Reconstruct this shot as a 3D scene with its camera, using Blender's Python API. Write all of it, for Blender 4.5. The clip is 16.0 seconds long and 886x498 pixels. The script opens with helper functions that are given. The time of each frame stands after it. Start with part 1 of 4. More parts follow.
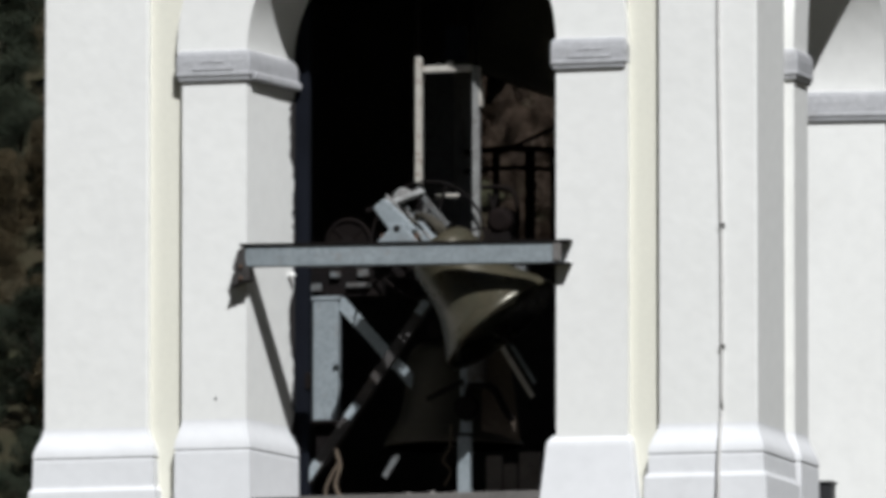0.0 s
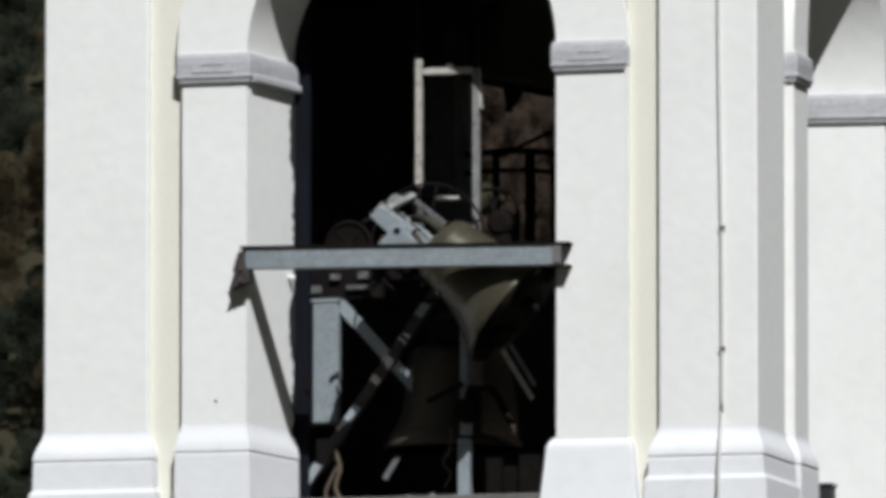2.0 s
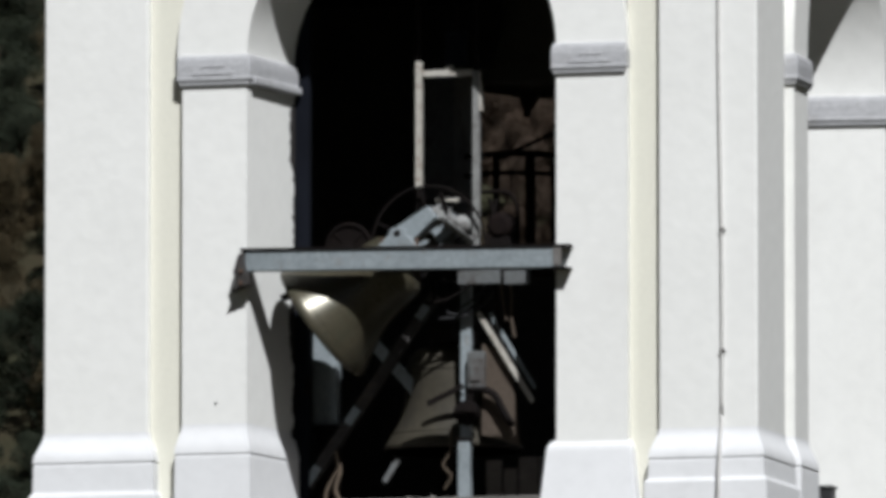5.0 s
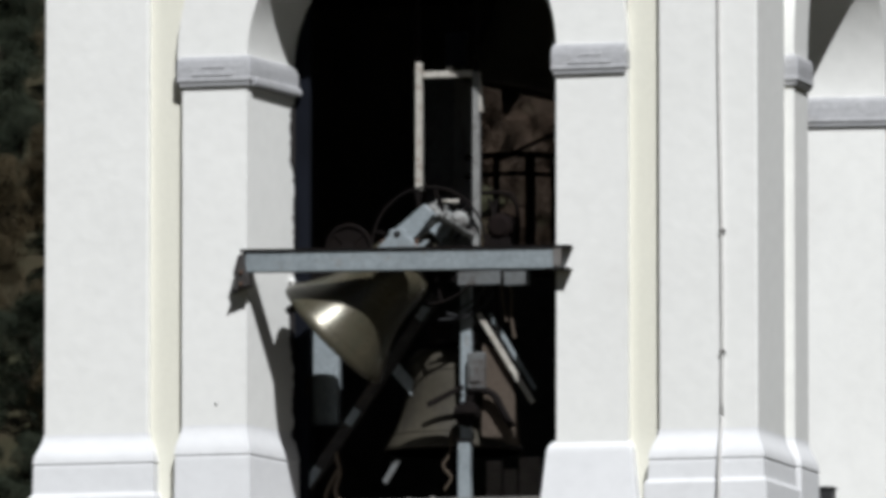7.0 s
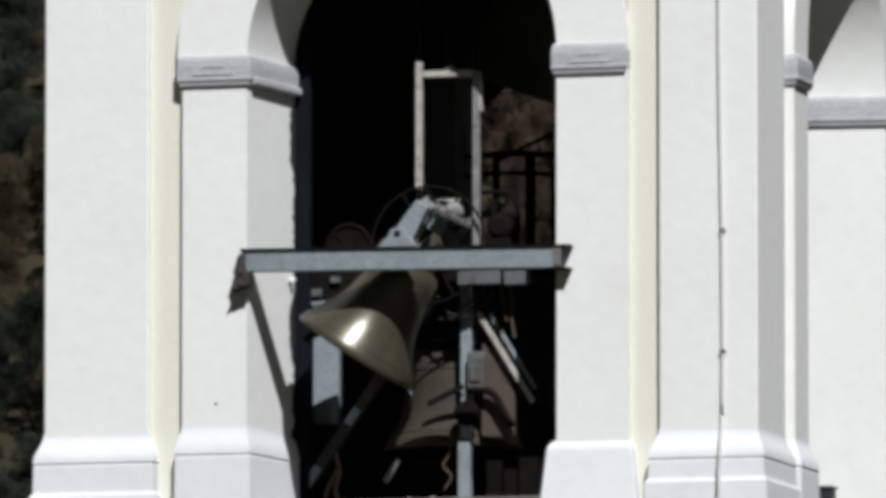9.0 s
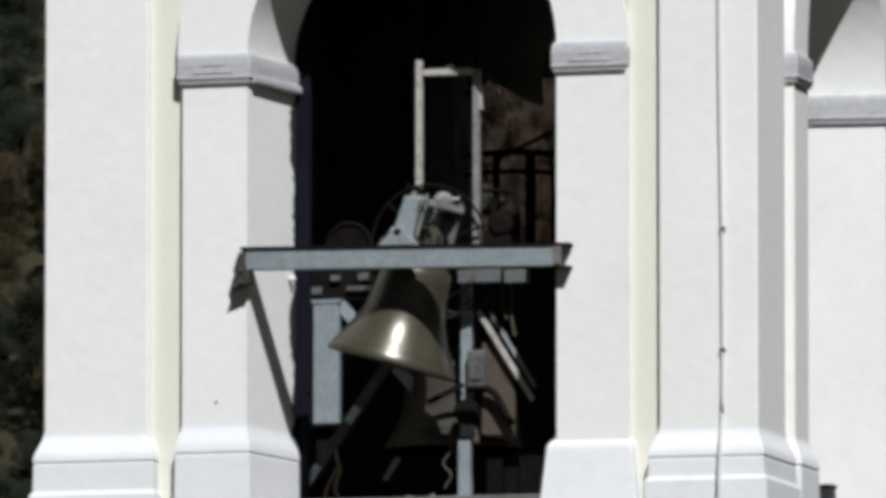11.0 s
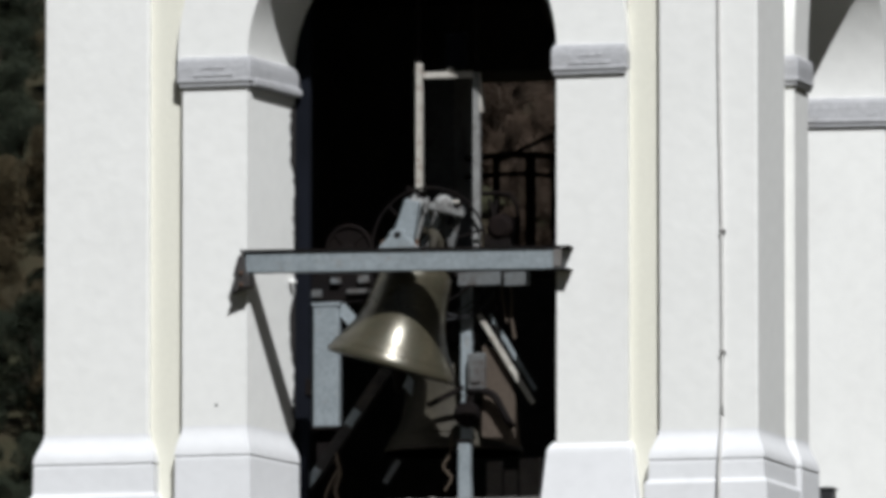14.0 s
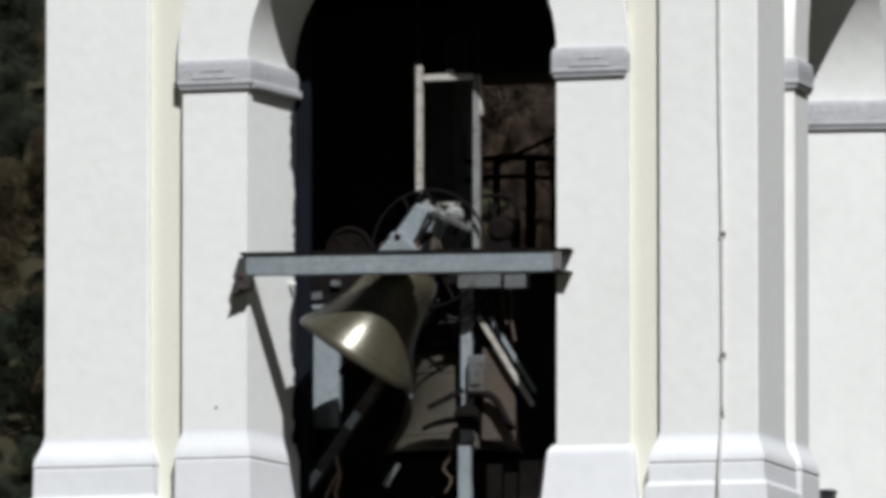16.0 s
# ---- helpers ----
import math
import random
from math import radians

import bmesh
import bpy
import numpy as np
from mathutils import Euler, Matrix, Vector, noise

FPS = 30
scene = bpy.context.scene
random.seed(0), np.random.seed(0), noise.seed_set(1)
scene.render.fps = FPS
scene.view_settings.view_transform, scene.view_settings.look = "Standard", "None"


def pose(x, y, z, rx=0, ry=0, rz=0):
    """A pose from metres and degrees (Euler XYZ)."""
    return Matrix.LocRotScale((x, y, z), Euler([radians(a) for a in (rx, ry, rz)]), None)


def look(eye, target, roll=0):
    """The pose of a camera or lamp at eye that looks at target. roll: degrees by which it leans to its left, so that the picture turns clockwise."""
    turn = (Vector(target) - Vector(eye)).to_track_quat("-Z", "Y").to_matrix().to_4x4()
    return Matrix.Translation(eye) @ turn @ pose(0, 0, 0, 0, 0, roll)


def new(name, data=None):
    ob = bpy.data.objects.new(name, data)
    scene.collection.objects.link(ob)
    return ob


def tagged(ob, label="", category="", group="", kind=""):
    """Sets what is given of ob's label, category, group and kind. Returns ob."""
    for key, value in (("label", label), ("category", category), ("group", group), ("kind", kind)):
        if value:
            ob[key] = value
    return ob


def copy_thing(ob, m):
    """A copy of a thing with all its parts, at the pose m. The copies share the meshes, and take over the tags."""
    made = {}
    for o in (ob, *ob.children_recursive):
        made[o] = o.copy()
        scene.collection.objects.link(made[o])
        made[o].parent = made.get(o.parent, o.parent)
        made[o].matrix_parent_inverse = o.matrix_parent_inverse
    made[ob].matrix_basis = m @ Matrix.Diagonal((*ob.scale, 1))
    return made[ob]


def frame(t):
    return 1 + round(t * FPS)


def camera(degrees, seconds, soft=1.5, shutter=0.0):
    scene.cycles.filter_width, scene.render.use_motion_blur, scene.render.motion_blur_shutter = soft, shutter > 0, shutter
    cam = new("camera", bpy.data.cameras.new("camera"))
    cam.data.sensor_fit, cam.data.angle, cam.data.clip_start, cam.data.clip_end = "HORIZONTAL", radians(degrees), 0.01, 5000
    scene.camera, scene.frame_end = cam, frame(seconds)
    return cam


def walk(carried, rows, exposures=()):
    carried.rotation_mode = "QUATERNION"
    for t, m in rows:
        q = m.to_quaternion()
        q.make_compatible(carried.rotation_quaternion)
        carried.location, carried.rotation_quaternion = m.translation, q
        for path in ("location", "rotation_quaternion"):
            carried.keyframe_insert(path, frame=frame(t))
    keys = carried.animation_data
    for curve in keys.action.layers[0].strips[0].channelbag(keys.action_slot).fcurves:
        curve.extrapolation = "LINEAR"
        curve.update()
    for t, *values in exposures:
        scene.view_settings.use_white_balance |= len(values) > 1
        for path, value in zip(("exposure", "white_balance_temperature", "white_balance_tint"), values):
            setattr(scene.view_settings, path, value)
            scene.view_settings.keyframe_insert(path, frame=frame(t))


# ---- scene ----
# ---- camera: a far, long lens from below and to one side, tilting slightly ----
cam = camera(3.742, 16.0, soft=4.7)
EYE = (21.930, -76.480, 1.638)
TILT = [(0.0, -3.0), (0.5, -2.8), (1.0, -0.9), (1.5, 1.8), (2.0, 1.2), (2.5, -1.0), (3.0, 0.4), (3.5, 0.0), (4.0, 2.1),
        (4.5, 3.6), (5.0, 5.3), (5.5, 6.9), (6.0, 8.0), (6.5, 8.4), (7.0, 7.0), (7.5, 5.7), (8.0, 5.6), (8.5, 5.2), (9.0, 6.0),
        (9.5, 5.6), (10.0, 4.8), (10.5, 3.8), (11.0, 3.0), (11.5, 2.6), (12.0, 3.0), (12.5, 3.5), (13.0, 5.2), (13.5, 6.3),
        (14.0, 8.1), (14.5, 9.0), (15.0, 10.8), (15.5, 11.2), (16.0, 12.4)]
walk(cam, [(t, look(EYE, (-0.0002 * t, 0.0, 10.0 + k / 300.0))) for t, k in TILT],
     [(0.0, 0.0, 6050.0, 9.5), (16.0, 0.0, 6050.0, 9.5)])

# ---- daylight ----
SUN_AZ, SUN_EL = 31.0, 48.5          # degrees right of the facade's normal, and above the horizon
world = bpy.data.worlds.new("sky")
world.use_nodes = True
scene.world = world
wn = world.node_tree.nodes
sky = wn.new("ShaderNodeTexSky")
sky.sky_type, sky.sun_disc = "NISHITA", False
sky.sun_elevation, sky.sun_rotation = radians(SUN_EL), radians(180 - SUN_AZ)
world.node_tree.links.new(sky.outputs[0], wn["Background"].inputs[0])
wn["Background"].inputs[1].default_value = 0.009
sun_data = bpy.data.lights.new("sun", "SUN")
sun_data.energy, sun_data.angle, sun_data.color = 5.41, radians(0.53), (1.0, 0.968, 0.922)
sun = new("sun", sun_data)
toward = Vector((math.sin(radians(SUN_AZ)) * math.cos(radians(SUN_EL)), -math.cos(radians(SUN_AZ)) * math.cos(radians(SUN_EL)), math.sin(radians(SUN_EL))))
sun.matrix_world = look(toward * 60, (0, 0, 0))


# ---- materials ----
def mat(name, base, other=None, rough=0.8, metal=0.0, scale=6.0, fine=60.0, bump=0.15, depth=0.004, stain=None, stain_at=(0.55, 0.75), stain_scale=3.0, spread=0.5, grain=0.25, vary=0.0, spec=0.5):
    """A surface in two tones at a broad and a fine scale, with stains and a fine relief, in metres."""
    m = bpy.data.materials.new(name)
    m.use_nodes = True
    nt = m.node_tree
    nodes, link = nt.nodes, nt.links.new
    bsdf = nodes["Principled BSDF"]
    co = nodes.new("ShaderNodeTexCoord")

    def tex(sc, detail=4.0, rg=0.55):
        n = nodes.new("ShaderNodeTexNoise")
        n.inputs["Scale"].default_value, n.inputs["Detail"].default_value, n.inputs["Roughness"].default_value = sc, detail, rg
        link(co.outputs["Object"], n.inputs["Vector"])
        return n.outputs["Fac"]

    def ramp(fac, lo, hi):
        n = nodes.new("ShaderNodeMapRange")
        n.inputs["From Min"].default_value, n.inputs["From Max"].default_value = lo, hi
        link(fac, n.inputs["Value"])
        return n.outputs["Result"]

    def mix(fac, a, b, mode="MIX"):
        n = nodes.new("ShaderNodeMix")
        n.data_type, n.blend_type = "RGBA", mode
        for s, v in ((0, fac), (6, a), (7, b)):
            if isinstance(v, (int, float)):
                n.inputs[s].default_value = v
            elif isinstance(v, tuple):
                n.inputs[s].default_value = (*v, 1)
            else:
                link(v, n.inputs[s])
        return n.outputs[2]

    broad, tiny = tex(scale), tex(fine, 3.0)
    other = other or tuple(c * 0.82 for c in base)
    col = mix(ramp(broad, 0.5 - spread / 2, 0.5 + spread / 2), base, other)
    col = mix(ramp(tiny, 0.35, 0.75), col, mix(grain, col, (0.0, 0.0, 0.0)))
    if stain:
        col = mix(ramp(tex(stain_scale, 8.0, 0.68), *stain_at), col, stain)
    if vary:
        info = nodes.new("ShaderNodeObjectInfo")
        col = mix(ramp(info.outputs["Random"], 0.0, 1.0 / vary), col, (0.0, 0.0, 0.0))
    link(col, bsdf.inputs["Base Color"])
    bsdf.inputs["Metallic"].default_value = metal
    bsdf.inputs["Specular IOR Level"].default_value = spec
    rr = nodes.new("ShaderNodeMapRange")
    rr.inputs["To Min"].default_value, rr.inputs["To Max"].default_value = rough - 0.1, min(1.0, rough + 0.12)
    link(broad, rr.inputs["Value"])
    link(rr.outputs["Result"], bsdf.inputs["Roughness"])
    b = nodes.new("ShaderNodeBump")
    b.inputs["Strength"].default_value, b.inputs["Distance"].default_value = bump, depth
    link(tiny, b.inputs["Height"])
    link(b.outputs["Normal"], bsdf.inputs["Normal"])
    return m


PLASTER = mat("white_lime_plaster", (0.80, 0.80, 0.775), (0.755, 0.755, 0.730), rough=0.9, scale=1.3, fine=11, bump=0.22, depth=0.012, grain=0.05, stain=(0.70, 0.69, 0.66), stain_at=(0.60, 0.85), stain_scale=2.2)
PLINTHPAINT = mat("cool_white_plinth_paint", (0.745, 0.750, 0.760), (0.705, 0.71, 0.72), rough=0.9, scale=1.8, fine=14, bump=0.2, depth=0.010, grain=0.05, stain=(0.60, 0.60, 0.60), stain_at=(0.60, 0.85), stain_scale=3.0)
CREAM = mat("cream_plaster", (0.715, 0.70, 0.61), (0.69, 0.68, 0.59), rough=0.9, scale=1.5, fine=40, bump=0.3, depth=0.005, grain=0.05)
STUCCO = mat("grey_stucco", (0.465, 0.468, 0.482), (0.41, 0.412, 0.428), rough=0.9, scale=5, fine=30, bump=0.5, depth=0.010, grain=0.18, stain=(0.30, 0.29, 0.28), stain_at=(0.58, 0.8), stain_scale=7)
# the room's deep shade is put into this near-black colour
INNER = mat("shade_dark_inner_wall", (0.040, 0.037, 0.036), (0.028, 0.026, 0.026), rough=0.95, scale=3, fine=25, bump=0.6, depth=0.02, stain=(0.03, 0.027, 0.025), stain_scale=5, spec=0.12)
# paler than the inner walls, standing for faint daylight on them
LITWALL = mat("dim_lit_wall_grey", (0.20, 0.205, 0.225), (0.14, 0.142, 0.155), rough=0.95, scale=3, fine=30, bump=0.4, depth=0.008, stain=(0.07, 0.068, 0.068), stain_scale=4, spec=0.12)
CONCRETE = mat("weathered_concrete", (0.17, 0.16, 0.15), (0.12, 0.112, 0.105), rough=0.9, scale=4, fine=45, bump=0.5, depth=0.008, stain=(0.075, 0.065, 0.06), stain_scale=6)
STEEL = mat("pale_blue_grey_painted_steel", (0.285, 0.322, 0.342), (0.205, 0.236, 0.252), rough=0.58, metal=0.0, scale=6, fine=42, bump=0.25, depth=0.003, grain=0.30, stain=(0.16, 0.12, 0.09), stain_at=(0.58, 0.78), stain_scale=11)
# taken down to near black so that parts read as deep shade
DARKSTEEL = mat("near_black_rusty_steel", (0.009, 0.0085, 0.009), (0.014, 0.011, 0.010), rough=0.8, metal=0.0, scale=9, fine=60, bump=0.3, depth=0.003, grain=0.3, spec=0.03)
RUST = mat("rusted_iron", (0.12, 0.065, 0.038), (0.07, 0.045, 0.033), rough=0.85, metal=0.2, scale=12, fine=70, bump=0.5, depth=0.004, stain=(0.20, 0.19, 0.18), stain_at=(0.6, 0.75), stain_scale=14)
OFFWHITE = mat("chipped_off_white_paint", (0.50, 0.48, 0.435), (0.38, 0.355, 0.315), rough=0.6, scale=10, fine=60, bump=0.3, depth=0.003, stain=(0.14, 0.09, 0.06), stain_at=(0.56, 0.68), stain_scale=16)
BRONZE = mat("weathered_bell_bronze", (0.100, 0.088, 0.058), (0.068, 0.061, 0.042), rough=0.29, metal=0.35, scale=7, fine=50, bump=0.2, depth=0.003, grain=0.3, stain=(0.062, 0.064, 0.045), stain_at=(0.48, 0.72), stain_scale=6)
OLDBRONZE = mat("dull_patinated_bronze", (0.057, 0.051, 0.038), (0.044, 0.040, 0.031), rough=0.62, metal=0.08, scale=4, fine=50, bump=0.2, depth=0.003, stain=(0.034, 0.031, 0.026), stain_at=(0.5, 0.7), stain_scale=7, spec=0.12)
DUSTWHITE = mat("dusty_grey_white_paint", (0.30, 0.305, 0.30), (0.19, 0.19, 0.185), rough=0.8, scale=12, fine=60, bump=0.3, depth=0.003, stain=(0.07, 0.06, 0.055), stain_at=(0.5, 0.7), stain_scale=14, spec=0.2)
# rust tones far below RUST's, with shade worked into the dark colour
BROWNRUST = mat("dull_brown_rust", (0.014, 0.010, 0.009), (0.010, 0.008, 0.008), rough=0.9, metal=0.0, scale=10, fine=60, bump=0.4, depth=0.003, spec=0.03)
DULLRUST = mat("near_black_rust", (0.012, 0.009, 0.008), (0.008, 0.007, 0.007), rough=0.9, metal=0.0, scale=10, fine=60, bump=0.4, depth=0.003, spec=0.03)
BRACKETSTEEL = mat("rust_stained_grey_steel", (0.19, 0.185, 0.18), (0.14, 0.125, 0.11), rough=0.7, metal=0.2, scale=9, fine=60, bump=0.4, depth=0.003, stain=(0.10, 0.072, 0.055), stain_at=(0.55, 0.75), stain_scale=11)
# weathered steel with the shade worked into its dark colour
SHADESTEEL = mat("shade_grey_rusty_steel", (0.060, 0.057, 0.056), (0.038, 0.034, 0.032), rough=0.8, scale=10, fine=60, bump=0.4, depth=0.003, stain=(0.085, 0.065, 0.050), stain_at=(0.55, 0.75), stain_scale=11, spec=0.2)
BRACEPAINT = mat("dusty_grey_brace_paint", (0.150, 0.163, 0.170), (0.100, 0.098, 0.094), rough=0.7, scale=6, fine=60, bump=0.3, depth=0.003, stain=(0.055, 0.044, 0.038), stain_at=(0.48, 0.66), stain_scale=8, spec=0.2)
PLANK = mat("grey_weathered_wood", (0.46, 0.425, 0.40), (0.34, 0.31, 0.29), rough=0.9, scale=8, fine=60, bump=0.5, depth=0.006, spec=0.2)
TANRUST = mat("tan_rust_and_lit_patch", (0.105, 0.084, 0.066), (0.080, 0.064, 0.052), rough=0.85, scale=7, fine=50, bump=0.3, depth=0.003, stain=(0.075, 0.058, 0.046), stain_at=(0.5, 0.7), stain_scale=9, spec=0.12)
NAVY = mat("dark_navy_flat", (0.006, 0.0075, 0.0125), (0.0045, 0.0055, 0.009), rough=0.88, scale=5, fine=60, bump=0.2, depth=0.003, spec=0.12)
ROPE = mat("weathered_hemp_rope", (0.13, 0.105, 0.078), (0.085, 0.065, 0.05), rough=0.95, scale=20, fine=120, bump=0.8, depth=0.006, spec=0.12)
CABLE = mat("grey_cable_sheath", (0.64, 0.63, 0.61), (0.54, 0.53, 0.51), rough=0.6, scale=5, fine=60)
BLACKBOX = mat("black_plastic", (0.011, 0.012, 0.014), (0.016, 0.016, 0.018), rough=0.7, scale=6, fine=60)
GRASS = mat("hill_grass", (0.026, 0.029, 0.015), (0.044, 0.034, 0.021), rough=0.95, scale=0.12, fine=2.0, bump=0.8, depth=0.3, spec=0.12)
BARK = mat("bark", (0.075, 0.056, 0.042), (0.045, 0.036, 0.028), rough=0.95, scale=3, fine=18, bump=0.8, depth=0.03, spec=0.12)
LEAF_GREEN = mat("dark_green_leaves", (0.020, 0.027, 0.018), (0.028, 0.032, 0.019), rough=0.7, scale=0.5, fine=3, bump=0.0, vary=0.3, spec=0.12)
LEAF_BROWN = mat("autumn_brown_leaves", (0.062, 0.045, 0.023), (0.044, 0.037, 0.020), rough=0.7, scale=0.5, fine=3, bump=0.0, vary=0.3, spec=0.12)
LEAF_RUST = mat("autumn_russet_leaves", (0.060, 0.040, 0.028), (0.046, 0.034, 0.024), rough=0.7, scale=0.5, fine=3, bump=0.0, vary=0.25, spec=0.12)


# ---- mesh helpers ----
def part(name, bm, material, parent=None, label="", smooth=False, bevel=0.0, at=None):
    """Links a bmesh as one mesh object, under a thing or a part."""
    bmesh.ops.recalc_face_normals(bm, faces=bm.faces)
    if smooth:
        for f in bm.faces:
            f.smooth = True
    me = bpy.data.meshes.new(name)
    bm.to_mesh(me)
    bm.free()
    me.materials.append(material)
    ob = new(name, me)
    if parent:
        ob.parent = parent
    if at is not None:
        ob.matrix_basis = at
    if label:
        tagged(ob, label)
    if bevel:
        mod = ob.modifiers.new("edge", "BEVEL")
        mod.width, mod.segments, mod.limit_method, mod.angle_limit = bevel, 2, "ANGLE", radians(40)
    return ob


def box(x0, x1, y0, y1, z0, z1, bm=None):
    bm = bm or bmesh.new()
    v = [bm.verts.new((x, y, z)) for x in (x0, x1) for y in (y0, y1) for z in (z0, z1)]
    for f in ((0, 1, 3, 2), (4, 6, 7, 5), (0, 4, 5, 1), (2, 3, 7, 6), (0, 2, 6, 4), (1, 5, 7, 3)):
        bm.faces.new([v[i] for i in f])
    return bm


def prism(points, y0, y1, bm=None):
    """An outline of (x, z) drawn out from y0 to y1."""
    bm = bm or bmesh.new()
    a = [bm.verts.new((x, y0, z)) for x, z in points]
    b = [bm.verts.new((x, y1, z)) for x, z in points]
    bm.faces.new(a)
    bm.faces.new(b[::-1])
    for i in range(len(a)):
        j = (i + 1) % len(a)
        bm.faces.new((a[i], b[i], b[j], a[j]))
    return bm


def bar(p, q, w, h, bm=None):
    """A rectangular bar from p to q, w across (level) and h deep."""
    bm = bm or bmesh.new()
    p, q = Vector(p), Vector(q)
    d = (q - p).normalized()
    s = d.cross(Vector((0, 1, 0)))
    s = s.normalized() if s.length > 1e-3 else Vector((1, 0, 0))
    t = d.cross(s).normalized()
    ring = [(-w / 2, -h / 2), (w / 2, -h / 2), (w / 2, h / 2), (-w / 2, h / 2)]
    a = [bm.verts.new(p + s * i + t * j) for i, j in ring]
    b = [bm.verts.new(q + s * i + t * j) for i, j in ring]
    bm.faces.new(a)
    bm.faces.new(b[::-1])
    for i in range(4):
        bm.faces.new((a[i], b[i], b[(i + 1) % 4], a[(i + 1) % 4]))
    return bm


def angle_iron(p, q, w, th, bm=None):
    """An L-section bar from p to q: one leg faces -y, the other runs back."""
    bm = bm or bmesh.new()
    p, q = Vector(p), Vector(q)
    d = (q - p).normalized()
    s = d.cross(Vector((0, 1, 0))).normalized()
    t = Vector((0, 1, 0)) - d * d.y
    ring = [(0, 0), (w, 0), (w, th), (th, th), (th, w), (0, w)]
    a = [bm.verts.new(p + s * (i - w / 2) + t * j) for i, j in ring]
    b = [bm.verts.new(q + s * (i - w / 2) + t * j) for i, j in ring]
    bm.faces.new(a)
    bm.faces.new(b[::-1])
    for i in range(6):
        bm.faces.new((a[i], b[i], b[(i + 1) % 6], a[(i + 1) % 6]))
    return bm


def tube(points, r, n=8, bm=None, closed=False):
    """A round tube through points."""
    bm = bm or bmesh.new()
    pts = [Vector(p) for p in points]
    rings = []
    for i, p in enumerate(pts):
        nxt = pts[(i + 1) % len(pts)] if closed or i + 1 < len(pts) else p
        prv = pts[i - 1] if closed or i else p
        d = (nxt - prv).normalized()
        s = d.orthogonal().normalized() if abs(d.y) > 0.9 else d.cross(Vector((0, 1, 0))).normalized()
        t = d.cross(s)
        rings.append([bm.verts.new(p + (s * math.cos(k) + t * math.sin(k)) * r) for k in (2 * math.pi * j / n for j in range(n))])
    for i in range(len(rings) if closed else len(rings) - 1):
        a, b = rings[i], rings[(i + 1) % len(rings)]
        for j in range(n):
            bm.faces.new((a[j], a[(j + 1) % n], b[(j + 1) % n], b[j]))
    if not closed:
        bm.faces.new(rings[0])
        bm.faces.new(rings[-1][::-1])
    return bm


def smooth_path(pts, n=8):
    """Points on a smooth line through pts."""
    p = [Vector(q) for q in pts]
    p = [2 * p[0] - p[1]] + p + [2 * p[-1] - p[-2]]
    out = []
    for i in range(1, len(p) - 2):
        for k in range(n):
            t = k / n
            out.append(0.5 * ((2 * p[i]) + (p[i + 1] - p[i - 1]) * t + (2 * p[i - 1] - 5 * p[i] + 4 * p[i + 1] - p[i + 2]) * t * t + (3 * p[i] - p[i - 1] - 3 * p[i + 1] + p[i + 2]) * t ** 3))
    return out + [p[-2]]


def lathe(profile, n=56, bm=None, axis="z"):
    """A profile of (radius, height) turned about the axis z (or y)."""
    bm = bm or bmesh.new()
    rings = []
    for r, h in profile:
        ring = []
        for k in range(n):
            a = 2 * math.pi * k / n
            c, s = r * math.cos(a), r * math.sin(a)
            ring.append(bm.verts.new((c, s, h) if axis == "z" else (c, h, s)))
        rings.append(ring)
    for a, b in zip(rings, rings[1:]):
        for j in range(n):
            bm.faces.new((a[j], a[(j + 1) % n], b[(j + 1) % n], b[j]))
    bm.faces.new(rings[0])
    bm.faces.new(rings[-1])
    return bm


def rough_ball(r, seed):
    """A small irregular lump, flatter than it is wide."""
    bm = bmesh.new()
    bmesh.ops.create_icosphere(bm, subdivisions=2, radius=r)
    for v in bm.verts:
        v.co *= 0.75 + 0.5 * noise.noise(v.co * (1.3 / r) + Vector((seed, 0, 0)))
        v.co.z *= 0.65
    return bm


def moulding(path, profile):
    """A closed profile of (out, z) swept along a plan path; out is to the right of the way."""
    bm = bmesh.new()
    pts = [Vector(p) for p in path]
    rings = []
    for i, p in enumerate(pts):
        ns = []
        if i:
            d = (p - pts[i - 1]).normalized()
            ns.append(Vector((d.y, -d.x)))
        if i + 1 < len(pts):
            d = (pts[i + 1] - p).normalized()
            ns.append(Vector((d.y, -d.x)))
        m = (ns[0] + ns[-1]).normalized()
        m = m / max(0.3, m.dot(ns[0]))
        rings.append([bm.verts.new((p.x + m.x * o, p.y + m.y * o, z)) for o, z in profile])
    n = len(profile)
    for a, b in zip(rings, rings[1:]):
        for j in range(n):
            bm.faces.new((a[j], b[j], b[(j + 1) % n], a[(j + 1) % n]))
    bm.faces.new(rings[0])
    bm.faces.new(rings[-1][::-1])
    return bm


def pillar(path, z0, z1):
    """A plan outline raised from z0 to z1."""
    bm = bmesh.new()
    a = [bm.verts.new((x, y, z0)) for x, y in path]
    b = [bm.verts.new((x, y, z1)) for x, y in path]
    bm.faces.new(a[::-1])
    bm.faces.new(b)
    for i in range(len(a)):
        j = (i + 1) % len(a)
        bm.faces.new((a[i], a[j], b[j], b[i]))
    return bm


